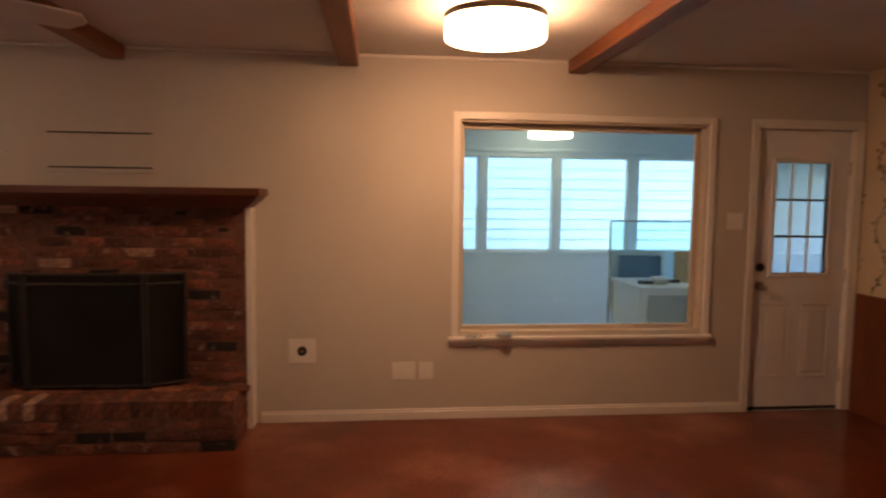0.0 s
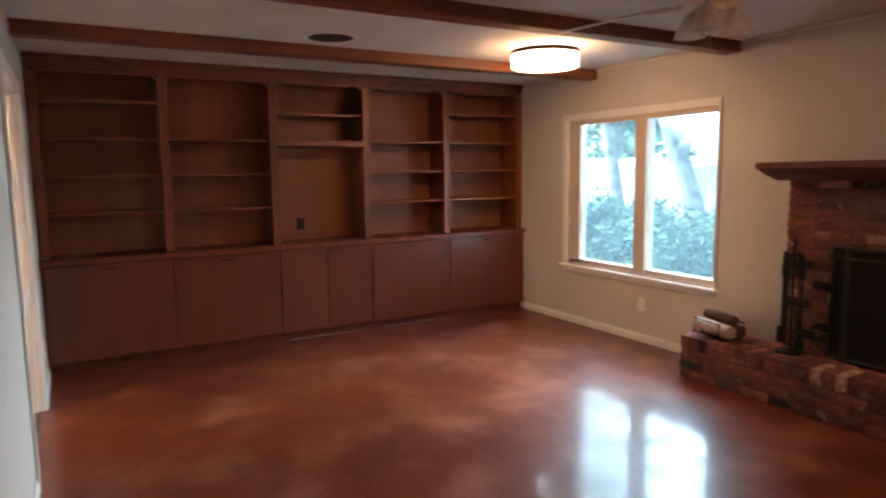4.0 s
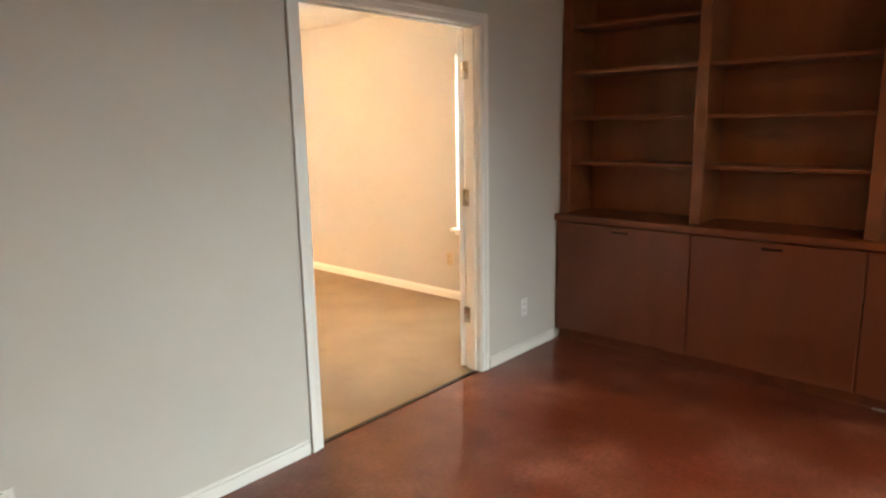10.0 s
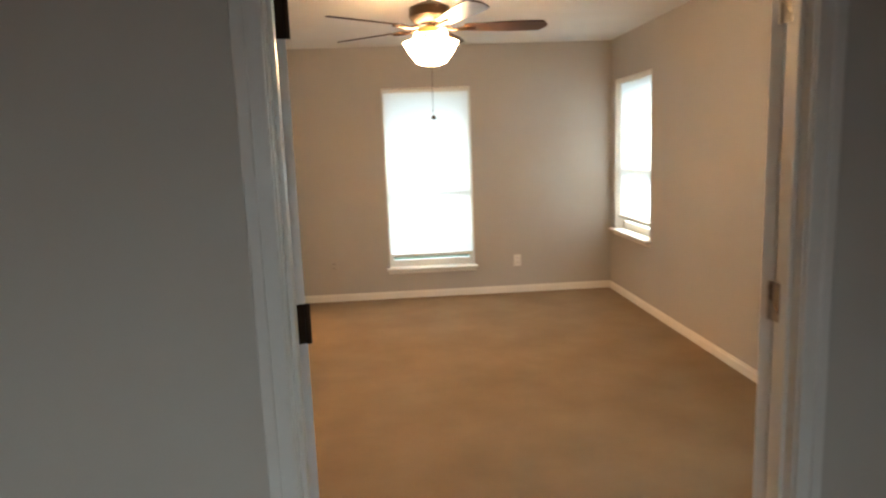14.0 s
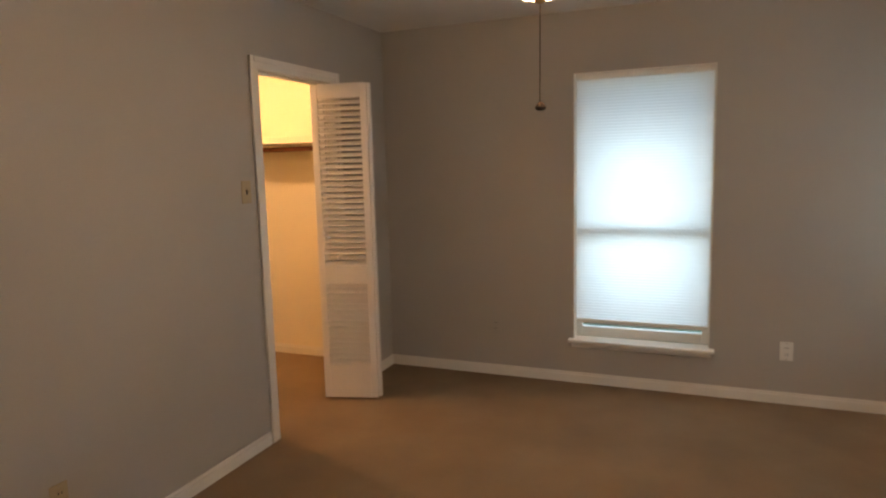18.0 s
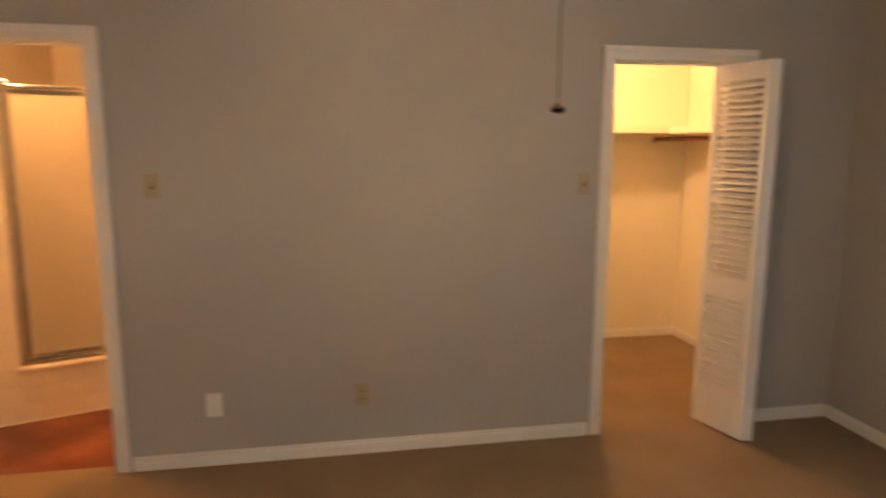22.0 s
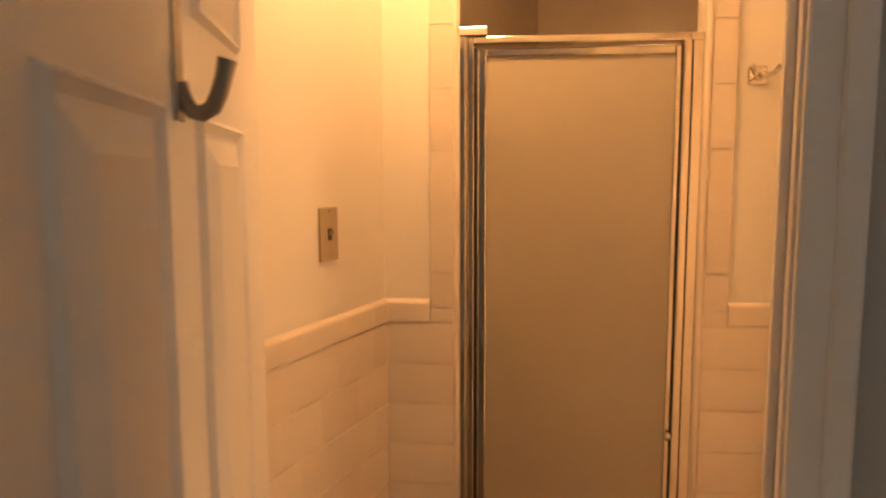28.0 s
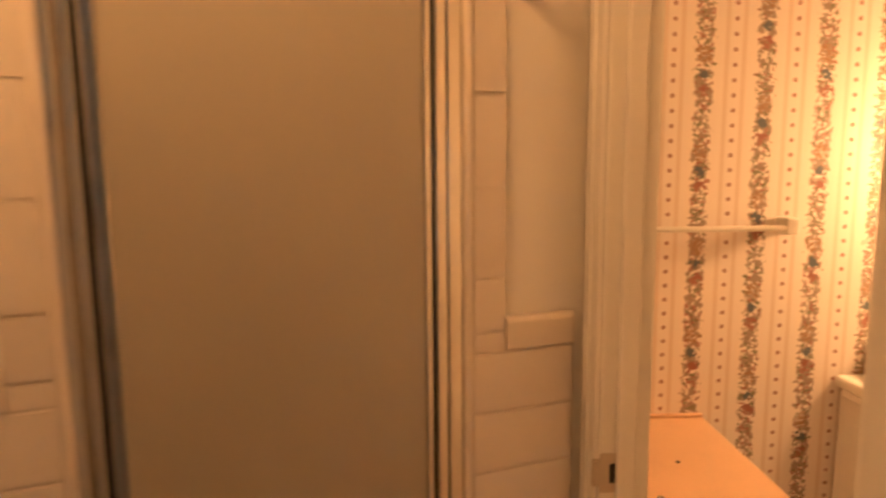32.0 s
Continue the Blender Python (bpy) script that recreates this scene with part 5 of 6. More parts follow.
# ---- doors between den and bedroom ----
panel_leaf("bedroom_door", pose(2.022, -0.128, 0, 0, 0, -71.5), 0.607, "white six-panel double-door leaf standing open with a satin nickel lever", group="double door leaves")
panel_leaf("bedroom_door", pose(0.826, -0.130, 0, 0, 0, 206.5), 0.607, "white six-panel double-door leaf folded back towards the wall", group="double door leaves")
for z in (0.351, 1.071, 1.80):
    hinge_leafs((z,), M_NICKEL, pose(0.826, -0.112, 0, 0, 0, 0))
    hinge_leafs((z,), M_BRONZE, pose(2.022, -0.128, 0, 0, 0, -71.5) @ pose(-0.0018, -0.0205, 0))
struct("trim", B(0.82, -0.045, 0.0, 2.027, -0.018, 0.006, r=0.002), M_BRONZE, "thin dark carpet edge strip in the doorway", "threshold")

# ---- bathroom door leaf ----
BATHLEAF = pose(3.254, -0.193, 0, 0, 0, 209)
bl = panel_leaf("bathroom_door", BATHLEAF @ pose(0.022, 0.028, 0), 0.775, "white six-panel bathroom door standing open, dark bronze lever", hardware=M_BRONZE, lever_z=0.91)
for z in (0.30, 1.05, 1.79):
    hinge_leafs((z,), M_BRONZE, pose(3.250, -0.166, 0, 0, 0, 100))


def door_hook():
    r = root("over_door_hook", BATHLEAF @ pose(0.410, 0.0456, 0), "grey metal over-the-door coat hook on the bathroom door", "coat hook")
    M_HK = mat("grey_hook_metal", (0.30, 0.28, 0.26), 0.35, metal=0.7, var=0.1)
    part("strap", B(-0.012, 0.0, 1.60, 0.012, 0.003, 2.024, r=0.001), M_HK, r)
    part("strap_top", B(-0.012, -0.04, 2.021, 0.012, 0.003, 2.024, r=0.001), M_HK, r)
    bm = bmesh.new()
    sweep(bm, [(0, 0.003, 1.635), (0, 0.007, 1.618), (0.001, 0.014, 1.609), (0.002, 0.023, 1.607), (0.003, 0.033, 1.613), (0.004, 0.039, 1.625), (0.005, 0.044, 1.641), (0.006, 0.048, 1.656)], [0.007, 0.008, 0.008, 0.008, 0.008, 0.008, 0.008, 0.009], 12)
    part("hook", bm, M_HK, r, "", True)
    return r


door_hook()

# ---- bedroom ----


def shade_material():
    """Thin white cellular blind cloth that lets daylight through."""
    m = bpy.data.materials.new("cellular_blind_cloth")
    m.use_nodes = True
    N, L = m.node_tree.nodes, m.node_tree.links
    out = N["Material Output"]
    d = N.new("ShaderNodeBsdfDiffuse")
    d.inputs[0].default_value = (0.82, 0.83, 0.82, 1)
    t = N.new("ShaderNodeBsdfTranslucent")
    t.inputs[0].default_value = (0.92, 0.94, 0.96, 1)
    mx = N.new("ShaderNodeMixShader")
    mx.inputs[0].default_value = 0.60
    L.new(d.outputs[0], mx.inputs[1])
    L.new(t.outputs[0], mx.inputs[2])
    L.new(mx.outputs[0], out.inputs[0])
    return m


M_CLOTH = shade_material()


def bed_window(name, m, w, z0, z1, label):
    """Sash window with a pleated blind nearly down. Own axes: x along the wall, y outwards, z up; x runs from 0 to w."""
    r = root(name, m, label, "window", "", "structure")
    mid = z0 + (z1 - z0) * 0.415
    dep = 0.14
    for b in ((0, 0.0, z0, 0.006, dep, z1), (w - 0.006, 0.0, z0, w, dep, z1), (0.006, 0.0, z1 - 0.006, w - 0.006, dep, z1)):
        part("reveal", B(*b, r=0), M_TRIM, r)
    for b in ((0.006, 0.085, z0, 0.045, 0.135, z1), (w - 0.045, 0.085, z0, w - 0.006, 0.135, z1), (0.045, 0.085, z1 - 0.05, w - 0.045, 0.135, z1 - 0.006), (0.045, 0.085, z0, w - 0.045, 0.135, z0 + 0.065)):
        part("frame", B(*b, r=0.003), M_TRIM, r)
    part("meeting_rail", B(0.045, 0.075, mid - 0.028, w - 0.045, 0.13, mid + 0.028, r=0.003), M_TRIM, r)
    for a, b in ((z0 + 0.065, mid - 0.028), (mid + 0.028, z1 - 0.05)):
        g = part("pane", B(0.045, 0.108, a, w - 0.045, 0.113, b, r=0), M_PANE, r)
        g.visible_shadow = False
    # blind
    bl = root("blind", None)
    bl.parent = r
    bl.matrix_world = m
    bm = bmesh.new()
    n = int((z1 - z0 - 0.16) / 0.019)
    zt = z1 - 0.04
    prev = None
    for k in range(2 * n + 1):
        z = zt - k * 0.0095
        y = 0.045 + (0.0009 if k % 2 else -0.0009)
        cur = (bm.verts.new((0.012, y, z)), bm.verts.new((w - 0.012, y, z)))
        if prev:
            bm.faces.new((prev[0], prev[1], cur[1], cur[0]))
        prev = cur
    zb = zt - 2 * n * 0.0095
    q = part("pleats", bm, M_CLOTH, None, "glowing white pleated cloth")
    q.parent = bl
    q = part("head_rail", B(0.008, 0.02, z1 - 0.042, w - 0.008, 0.07, z1 - 0.008, r=0.003), M_TRIM, None)
    q.parent = bl
    q = part("bottom_rail", B(0.012, 0.03, zb - 0.026, w - 0.012, 0.06, zb + 0.002, r=0.004), M_TRIM, None)
    q.parent = bl
    part("window_sill", B(-0.03, -0.055, z0 - 0.024, w + 0.03, 0.085, z0, r=0.006), M_TRIM, r)
    part("apron", B(-0.012, -0.014, z0 - 0.06, w + 0.012, 0.0, z0 - 0.024, r=0.004), M_TRIM, r)
    return r


bed_window("window_3", pose(1.885, BY0, 0, 0, 0, 180), 0.85, 0.31, 2.055, "tall white window with a glowing pleated blind almost down")
bed_window("window_5", pose(BX0, -1.18, 0, 0, 0, 90), 0.88, 0.63, 2.055, "white window near the double door with a glowing pleated blind")
bed_window("window_4", pose(BX0, -4.765, 0, 0, 0, 90), 0.89, 0.63, 2.055, "white corner window with a glowing pleated blind down")


outlet("wall_outlet", pose(0.605, BY0, 0.33, 0, 0, 180), M_PLASTIC, "white outlet on the grey bedroom wall below the window")
outlet("wall_outlet", pose(2.43, BY0, 0.36, 0, 0, 180), M_BEDWALL, "outlet painted over in the grey of the wall")
outlet("light_switch", pose(BX1, -1.22, 1.39, 0, 0, -90), M_IVORY, "ivory toggle switch beside the bathroom door", "toggle")
outlet("light_switch", pose(BX1, -3.322, 1.386, 0, 0, -90), M_IVORY, "ivory toggle switch beside the closet door", "toggle")
outlet("wall_outlet", pose(BX1, -1.44, 0.315, 0, 0, -90), M_PLASTIC, "white outlet low on the grey wall", "rocker", (0.075, 0.12))
outlet("wall_outlet", pose(BX1, -2.163, 0.318, 0, 0, -90), M_IVORY, "ivory outlet low on the grey wall")
outlet("wall_outlet", pose(BX0, -1.26, 0.35, 0, 0, 90), M_IVORY, "ivory outlet on the grey bedroom wall")


def bedroom_fan():
    m = pose(1.53, -2.53, 0)
    f = ceiling_fan(m, 5, 0.70, M_FANBLADE, M_BRONZE, "dark bronze ceiling fan with walnut blades and lit glass bowl", 2.185,
                    [(0.0, 2.438), (0.07, 2.438), (0.066, 2.415), (0.045, 2.385), (0.016, 2.375), (0.016, 2.335), (0.05, 2.33), (0.12, 2.30), (0.125, 2.25), (0.10, 2.215), (0.06, 2.20), (0.0, 2.19)], 36, -12, 0.135)
    bm = bmesh.new()
    lathe(bm, [(0.05, 2.192), (0.075, 2.18), (0.07, 2.155), (0.05, 2.145), (0.045, 2.12), (0.0, 2.115)], n=28)
    part("light_fitter", bm, M_BRASS, f, "brass light fitter", True)
    bm = bmesh.new()
    lathe(bm, [(0.160, 2.103), (0.163, 2.098), (0.150, 2.075), (0.135, 2.05), (0.115, 2.02), (0.085, 1.985), (0.05, 1.972), (0.0, 1.968)], n=36)
    part("glass_bowl", bm, M_BOWL, f, "glowing frosted glass bowl", True)
    for a in (150, 330):
        c, s = math.cos(radians(a)), math.sin(radians(a))
        bm = bmesh.new()
        lathe(bm, [(0.0, 0.062), (0.02, 0.058), (0.033, 0.036), (0.031, 0.016), (0.016, -0.008), (0.013, -0.03), (0.0, -0.032)], (0.075 * c, 0.075 * s, 2.112), 18)
        part("bulb", bm, M_BOWL, f, "glowing bulb above the bowl's rim", True)
    bm = bmesh.new()
    lathe(bm, [(0.0, 1.952), (0.012, 1.955), (0.018, 1.966), (0.012, 1.975)], n=16)
    part("finial", bm, M_BRASS, f, "", True)
    for k in range(3):
        a = radians(120 * k + 40)
        bm = bmesh.new()
        sweep(bm, [(0.05 * math.cos(a), 0.05 * math.sin(a), 2.13), (0.11 * math.cos(a), 0.11 * math.sin(a), 2.125), (0.157 * math.cos(a), 0.157 * math.sin(a), 2.10)], 0.006, 8)
        part("bowl_arm", bm, M_BRASS, f, "", True)
    ch = part("pull_chain", (lambda b: (sweep(b, [(0, 0.0, 1.955), (0.002, 0.0, 1.675)], 0.0016, 6), b)[1])(bmesh.new()), M_BRONZE, f)
    bm = bmesh.new()
    lathe(bm, [(0.0, 1.652), (0.014, 1.655), (0.017, 1.663), (0.008, 1.675), (0.0, 1.68)], n=14)
    part("chain_knob", bm, mat("dark_turned_wood", (0.02, 0.012, 0.008), 0.85, spec=0.1), ch, "dark round pull knob", True)
    return f


bedroom_fan()


def bifold():
    """Louvred folding closet door, folded and standing out of the doorway."""
    r = root("closet_door", pose(3.345, -4.10, 0), "white louvred bifold closet door folded open", "door")
    W, H, t = 0.352, 2.005, 0.028

    def leaf(m):
        lf = root("leaf", m)
        lf.parent = r

        def add(nm, b):
            q = part(nm, B(*b, r=0.003), M_DOOR, None)
            q.parent = lf
            return q
        add("stile", (0, -t / 2, 0.015, 0.042, t / 2, H))
        add("stile", (W - 0.042, -t / 2, 0.015, W, t / 2, H))
        for a, b in ((0.015, 0.235), (0.765, 0.88), (1.915, H)):
            add("rail", (0.042, -t / 2, a, W - 0.042, t / 2, b))
        for a, b in ((0.235, 0.765), (0.88, 1.915)):
            z = a + 0.014
            while z < b - 0.006:
                bm = bmesh.new()
                bbox(bm, 0.038, -0.0175, -0.0025, W - 0.038, 0.0175, 0.0025, r=0.0015, seg=1)
                q = part("slat", bm, M_DOOR, None)
                q.parent = lf
                q.matrix_local = pose(0, 0, z, 35, 0, 0)
                z += 0.0357
        return lf
    a1 = 195
    l1 = leaf(Matrix.Identity(4))
    l1.matrix_local = pose(0, 0.010, 0, 0, 0, a1)
    l2 = leaf(Matrix.Identity(4))
    l2.matrix_local = pose(0, -0.060, 0, 0, 0, a1 - 6)
    bm = bmesh.new()
    ball(bm, (-0.18, 0.05, 0.95), 0.016)
    part("knob", bm, M_DOOR, r, "small white knob", True)
    return r


bifold()

# ---- closet ----


def closet_fittings():
    r = root("closet_shelf", None, "cream painted closet shelf on cleats", "shelf")
    part("board", B(4.62, BY0 + 0.01, 1.70, 4.954, -2.61, 1.722, r=0.003), M_CLOSETWALL, r)
    part("fascia", B(4.60, BY0 + 0.01, 1.672, 4.62, -2.61, 1.724, r=0.003), M_CLOSETWALL, r)
    part("cleat", B(4.935, BY0 + 0.01, 1.62, 4.954, -2.61, 1.70, r=0.003), M_CLOSETWALL, r)
    r = root("closet_shelf", None, "cream painted closet shelf across the end wall", "shelf")
    part("board", B(3.37, BY0 + 0.008, 1.70, 4.60, BY0 + 0.33, 1.722, r=0.003), M_CLOSETWALL, r)
    part("fascia", B(3.37, BY0 + 0.33, 1.672, 4.60, BY0 + 0.35, 1.724, r=0.003), M_CLOSETWALL, r)
    r = root("closet_rod", None, "dark wooden hanging rod under the closet shelf", "rod")
    bm = bmesh.new()
    sweep(bm, [(3.37, BY0 + 0.28, 1.635), (4.95, BY0 + 0.28, 1.635)], 0.017, 14)
    part("rod", bm, M_WOOD, r, "", True)
    for x in (3.372, 4.945):
        bm = bmesh.new()
        cyl(bm, (x - 0.004, BY0 + 0.28, 1.635), (x + 0.006, BY0 + 0.28, 1.635), 0.03, n=18)
        part("socket", bm, M_NICKEL, r, "", True)
    r = root("closet_light", pose(4.12, -3.75, 2.44), "plain lit bulb on a white holder on the closet ceiling", "ceiling light")
    bm = bmesh.new()
    lathe(bm, [(0.0, 0.0), (0.06, 0.0), (0.058, -0.02), (0.03, -0.035), (0.0, -0.035)], n=24)
    part("holder", bm, M_PLASTIC, r, "", True)
    bm = bmesh.new()
    lathe(bm, [(0.013, -0.035), (0.016, -0.05), (0.034, -0.085), (0.032, -0.11), (0.018, -0.13), (0.0, -0.136)], n=24)
    part("bulb", bm, glow("lit_closet_bulb", (1.0, 0.55, 0.24), LAMP_CLOSET * 16), r, "lit bulb", True)


closet_fittings()

# ---- bathroom ----
M_TILE = mat("glazed_cream_tile", (0.74, 0.66, 0.56), 0.12, var=0.03, scale=4, fine=40, bump=0.02, rnd=0.035, spec=0.5)
M_GROUT = mat("cream_grout", (0.72, 0.64, 0.53), 0.9, var=0.15, scale=12, fine=90)
M_OBSC = glass("obscure_shower_glass", (0.50, 0.455, 0.37), 0.38, 0.18)


def shower_front():
    r = root("shower_door", SK.copy(), "chrome framed shower door with bronze obscure glass", "shower door")
    y0, y1 = -0.012, 0.028
    for nm, b in (("jamb_channel", (0.205, y0, 0.335, 0.222, y1, 1.905)), ("jamb_channel", (0.226, y0 + 0.01, 0.335, 0.242, y1, 1.905)), ("strike_channel", (0.742, y0, 0.335, 0.762, y1, 1.895)), ("strike_channel", (0.7635, y0 + 0.004, 0.335, 0.79, y1, 1.895)), ("bottom_track", (0.205, y0, 0.335, 0.79, y1 + 0.01, 0.358)), ("top_track", (0.242, y0, 1.876, 0.79, y1, 1.895))):
        part(nm, B(*b, r=0.003), M_CHROME, r)
    part("gasket", B(0.242, y0 + 0.014, 0.36, 0.250, y1 - 0.004, 1.87, r=0), M_DARKPL, r, "dark rubber gasket")
    part("gasket", B(0.7402, y0 + 0.016, 0.36, 0.7418, y1 - 0.006, 1.87, r=0), M_DARKPL, r, "dark rubber gasket")
    part("pivot_cap", B(0.205, y0 - 0.004, 1.895, 0.275, y1, 1.918, r=0.003), M_CHROME, r)
    d = root("door_panel", None)
    d.parent = r
    for nm, b in (("stile", (0.251, 0.0, 0.372, 0.272, 0.022, 1.868)), ("stile", (0.727, 0.0, 0.372, 0.740, 0.022, 1.868)), ("rail", (0.272, 0.0, 0.372, 0.727, 0.022, 0.398)), ("rail", (0.272, 0.0, 1.848, 0.727, 0.022, 1.868))):
        q = part(nm, B(*b, r=0.003), M_CHROME, None)
        q.parent = d
    q = part("glass", B(0.268, 0.008, 0.394, 0.731, 0.014, 1.852, r=0), M_OBSC, None, "bronze obscure glass")
    q.parent = d
    bm = bmesh.new()
    ball(bm, (0.733, -0.012, 0.90), 0.011)
    q = part("knob", bm, M_CHROME, None, "", True)
    q.parent = d
    return r


shower_front()


def shower_inside():
    r = root("shower_stall", None, "cream tiled shower stall behind the glass", "shower stall")
    part("side_wall", B(4.02, C_Y0 - 0.014, 0.0, 5.29, C_Y0 - 0.003, 2.44, r=0), M_TILE, r)
    part("back_wall", B(5.285, -1.09, 0.0, 5.299, C_Y0 - 0.015, 2.44, r=0), M_TILE, r)
    part("side_wall", B(4.33, -1.098, 0.0, 5.284, -1.06, 2.44, r=0), M_TILE, r)
    part("pan", B(4.37, -1.05, 0.0, 5.28, C_Y0 - 0.02, 0.14, r=0.01), M_PLASTIC, r)
    return r


shower_inside()


def robe_hook():
    r = root("robe_hook", SK @ pose(0.915, 0, 1.793), "polished chrome double robe hook", "robe hook")
    part("plate", B(-0.022, -0.008, -0.022, 0.022, 0.0, 0.022, r=0.004), M_CHROME, r)
    for s in (-1, 1):
        bm = bmesh.new()
        sweep(bm, [(0, -0.006, 0.0), (s * 0.008, -0.03, -0.006), (s * 0.022, -0.048, -0.002), (s * 0.032, -0.056, 0.014)], [0.007, 0.006, 0.006, 0.007], 10)
        part("prong", bm, M_CHROME, r, "", True)
    return r


robe_hook()
outlet("light_switch", pose(3.648, C_Y0 - 0.002, 1.43), M_IVORY, "ivory toggle switch on the bathroom wall", "toggle", (0.068, 0.118)).matrix_world = pose(3.648, C_Y0 - 0.002, 1.43, 0, 0, 0)


def tiles():
    """Single glazed tiles of the bathroom wainscot and the shower surround, with bullnose caps."""
    g = struct("tile_wainscot_north", B(3.372, C_Y0 - 0.0110, 0, 3.905, C_Y0 - 0.002, 1.222, r=0), M_GROUT, "cream tiled bathroom wainscot", "tiled wall")
    bm = bmesh.new()
    for b in ((0.0, -0.0088, 0.0, 0.20, 0.0, 1.222), (0.135, -0.0088, 1.222, 0.20, 0.0, 2.44), (0.80, -0.0088, 0.0, 1.005, 0.0, 1.222), (0.80, -0.0088, 1.222, 0.865, 0.0, 2.44), (0.20, -0.0088, 0.0, 0.80, 0.0, 0.30)):
        box(bm, *b)
    s = struct("tile_surround_shower", bm, M_GROUT, "cream tiled shower surround", "tiled wall")
    s.matrix_world = SK.copy()
    made = {}

    def tile(parent, m, w, h, edge=0.0022, level=False):
        key = (round(w, 4), round(h, 4), edge, level)
        if key not in made:
            bm = bmesh.new()
            box(bm, -w / 2, -0.004, -h / 2, w / 2, 0.004, h / 2)
            run = [e for e in bm.edges if not level or abs(e.verts[0].co.x - e.verts[1].co.x) > 0.01]
            bmesh.ops.bevel(bm, geom=run, offset=edge, segments=2, affect="EDGES")
            made[key] = meshed("tile", bm, M_TILE, True)
        ob = new("tile", made[key])
        ob.parent = parent
        ob.matrix_world = m
        return ob
    J = 0.0026
    zs = [0.006 + 0.1072 * k for k in range(12)]     # courses
    rows = [(z, z + 0.1072) for z in zs if z < 1.15]
    rg = random.Random(6)
    for n, (z0, z1) in enumerate(rows):
        x = 3.374
        for w in ((0.068, 0.1535, 0.1535, 0.1525) if n % 2 else (0.145, 0.1535, 0.1535, 0.0755)):
            tile(g, Matrix.Translation((x + w / 2, C_Y0 - 0.009 - rg.uniform(0, 0.0002), (z0 + z1) / 2)), w - 0.0002, z1 - z0 - J, 0.0022, True)
            x += w
        for a, b in ((0.008, 0.1985), (0.8015, 1.003)):
            tile(s, SK @ Matrix.Translation(((a + b) / 2, -0.007 - rg.uniform(0, 0.0008), (z0 + z1) / 2)), b - a - J, z1 - z0 - J)
    for z0, z1 in ((0.002, 0.1088), (0.1088, 0.2156), (0.2156, 0.292)):
        for k in range(6):
            a = 0.2 + 0.1 * k
            tile(s, SK @ Matrix.Translation((a + 0.05, -0.007 - rg.uniform(0, 0.0008), (z0 + z1) / 2)), 0.1 - J, z1 - z0 - J)
    # upright bullnose columns beside the opening
    for a, b in ((0.131, 0.1985), (0.8015, 0.869)):
        z = 1.2225
        k = 0
        while z < 2.43:
            h = 0.0925 if k == 0 else 0.152
            h = min(h, 2.44 - z)
            tile(s, SK @ Matrix.Translation(((a + b) / 2, -0.007, z + h / 2)), b - a - J, h - J)
            z += h
            k += 1

    def cap(parent, m, w):
        """A cap tile with a rounded top edge."""
        bm = bmesh.new()
        n = 6
        prof = [(0.004, -0.029), (-0.006, -0.029), (-0.0075, -0.0275)] + [(0.004 - 0.0125 * math.cos(k / n * math.pi / 2), 0.0165 + 0.0125 * math.sin(k / n * math.pi / 2)) for k in range(n + 1)]
        ends = [[bm.verts.new((x, y, z)) for y, z in prof] for x in (-w / 2, w / 2)]
        for k in range(len(prof)):
            j = (k + 1) % len(prof)
            bm.faces.new((ends[0][k], ends[0][j], ends[1][j], ends[1][k]))
        bm.faces.new(ends[0][::-1])
        bm.faces.new(ends[1])
        ob = part("cap_tile", bm, M_TILE, parent, "rounded cap tile", True)
        ob.matrix_world = m
        return ob

    def bull(parent, pts, r, label):
        bm = bmesh.new()
        sweep(bm, pts, r, 12)
        part("bullnose_cap", bm, M_TILE, parent, label, True)
    x = 3.374
    for w in (0.145, 0.1535, 0.1535, 0.0755):
        cap(g, Matrix.Translation((x + w / 2, C_Y0 - 0.009, 1.2155)), w - 0.0002)
        x += w
    for a, b in ((0.004, 0.131), (0.869, 1.003)):
        cap(s, SK @ Matrix.Translation(((a + b) / 2, -0.007, 1.2155)), b - a)
    for a, b in ((0.131, 0.1985), (0.8015, 0.869)):
        tile(s, SK @ Matrix.Translation(((a + b) / 2, -0.007, 1.204)), b - a - J, 0.037 - J)
    bull(s, [(0.19, -0.006, 0.316), (0.812, -0.006, 0.316)], 0.021, "rounded sill tile")
    part("sill_tile", B(0.2, -0.006, 0.292, 0.8, 0.09, 0.337, r=0.006), M_TILE, s, "glazed sill tile")
    for x in (0.199, 0.801):
        bull(s, [(x, -0.006, 0.337), (x, -0.006, 2.435)], 0.010, "rounded edge tile")
    return g, s


def strike():
    r = root("strike_plate", None, "small brass strike plate on the vanity door jamb", "strike plate")
    part("plate", B(4.1150, -1.112, 0.950, 4.1170, -1.068, 1.020, r=0), M_TRIMTAN, r)
    part("lip", B(4.1150, -1.070, 0.962, 4.124, -1.056, 1.008, r=0.0008), M_TRIMTAN, r)
    part("opening", B(4.1140, -1.100, 0.968, 4.1152, -1.084, 1.002, r=0), M_DARKPL, r)
    return r


strike()
struct("trim", B(3.372, -1.068, 0.0, 4.22, -1.058, 0.02, r=0.002), M_TRIM, "thin pale strip at the floor", "trim")
bm = bmesh.new()
sweep(bm, [(0.0, -0.008, 0.006), (1.0, -0.008, 0.006)], 0.007, 8)
skewed(struct("trim", bm, M_TRIM, "pale caulk line along the bathroom floor", "trim"))


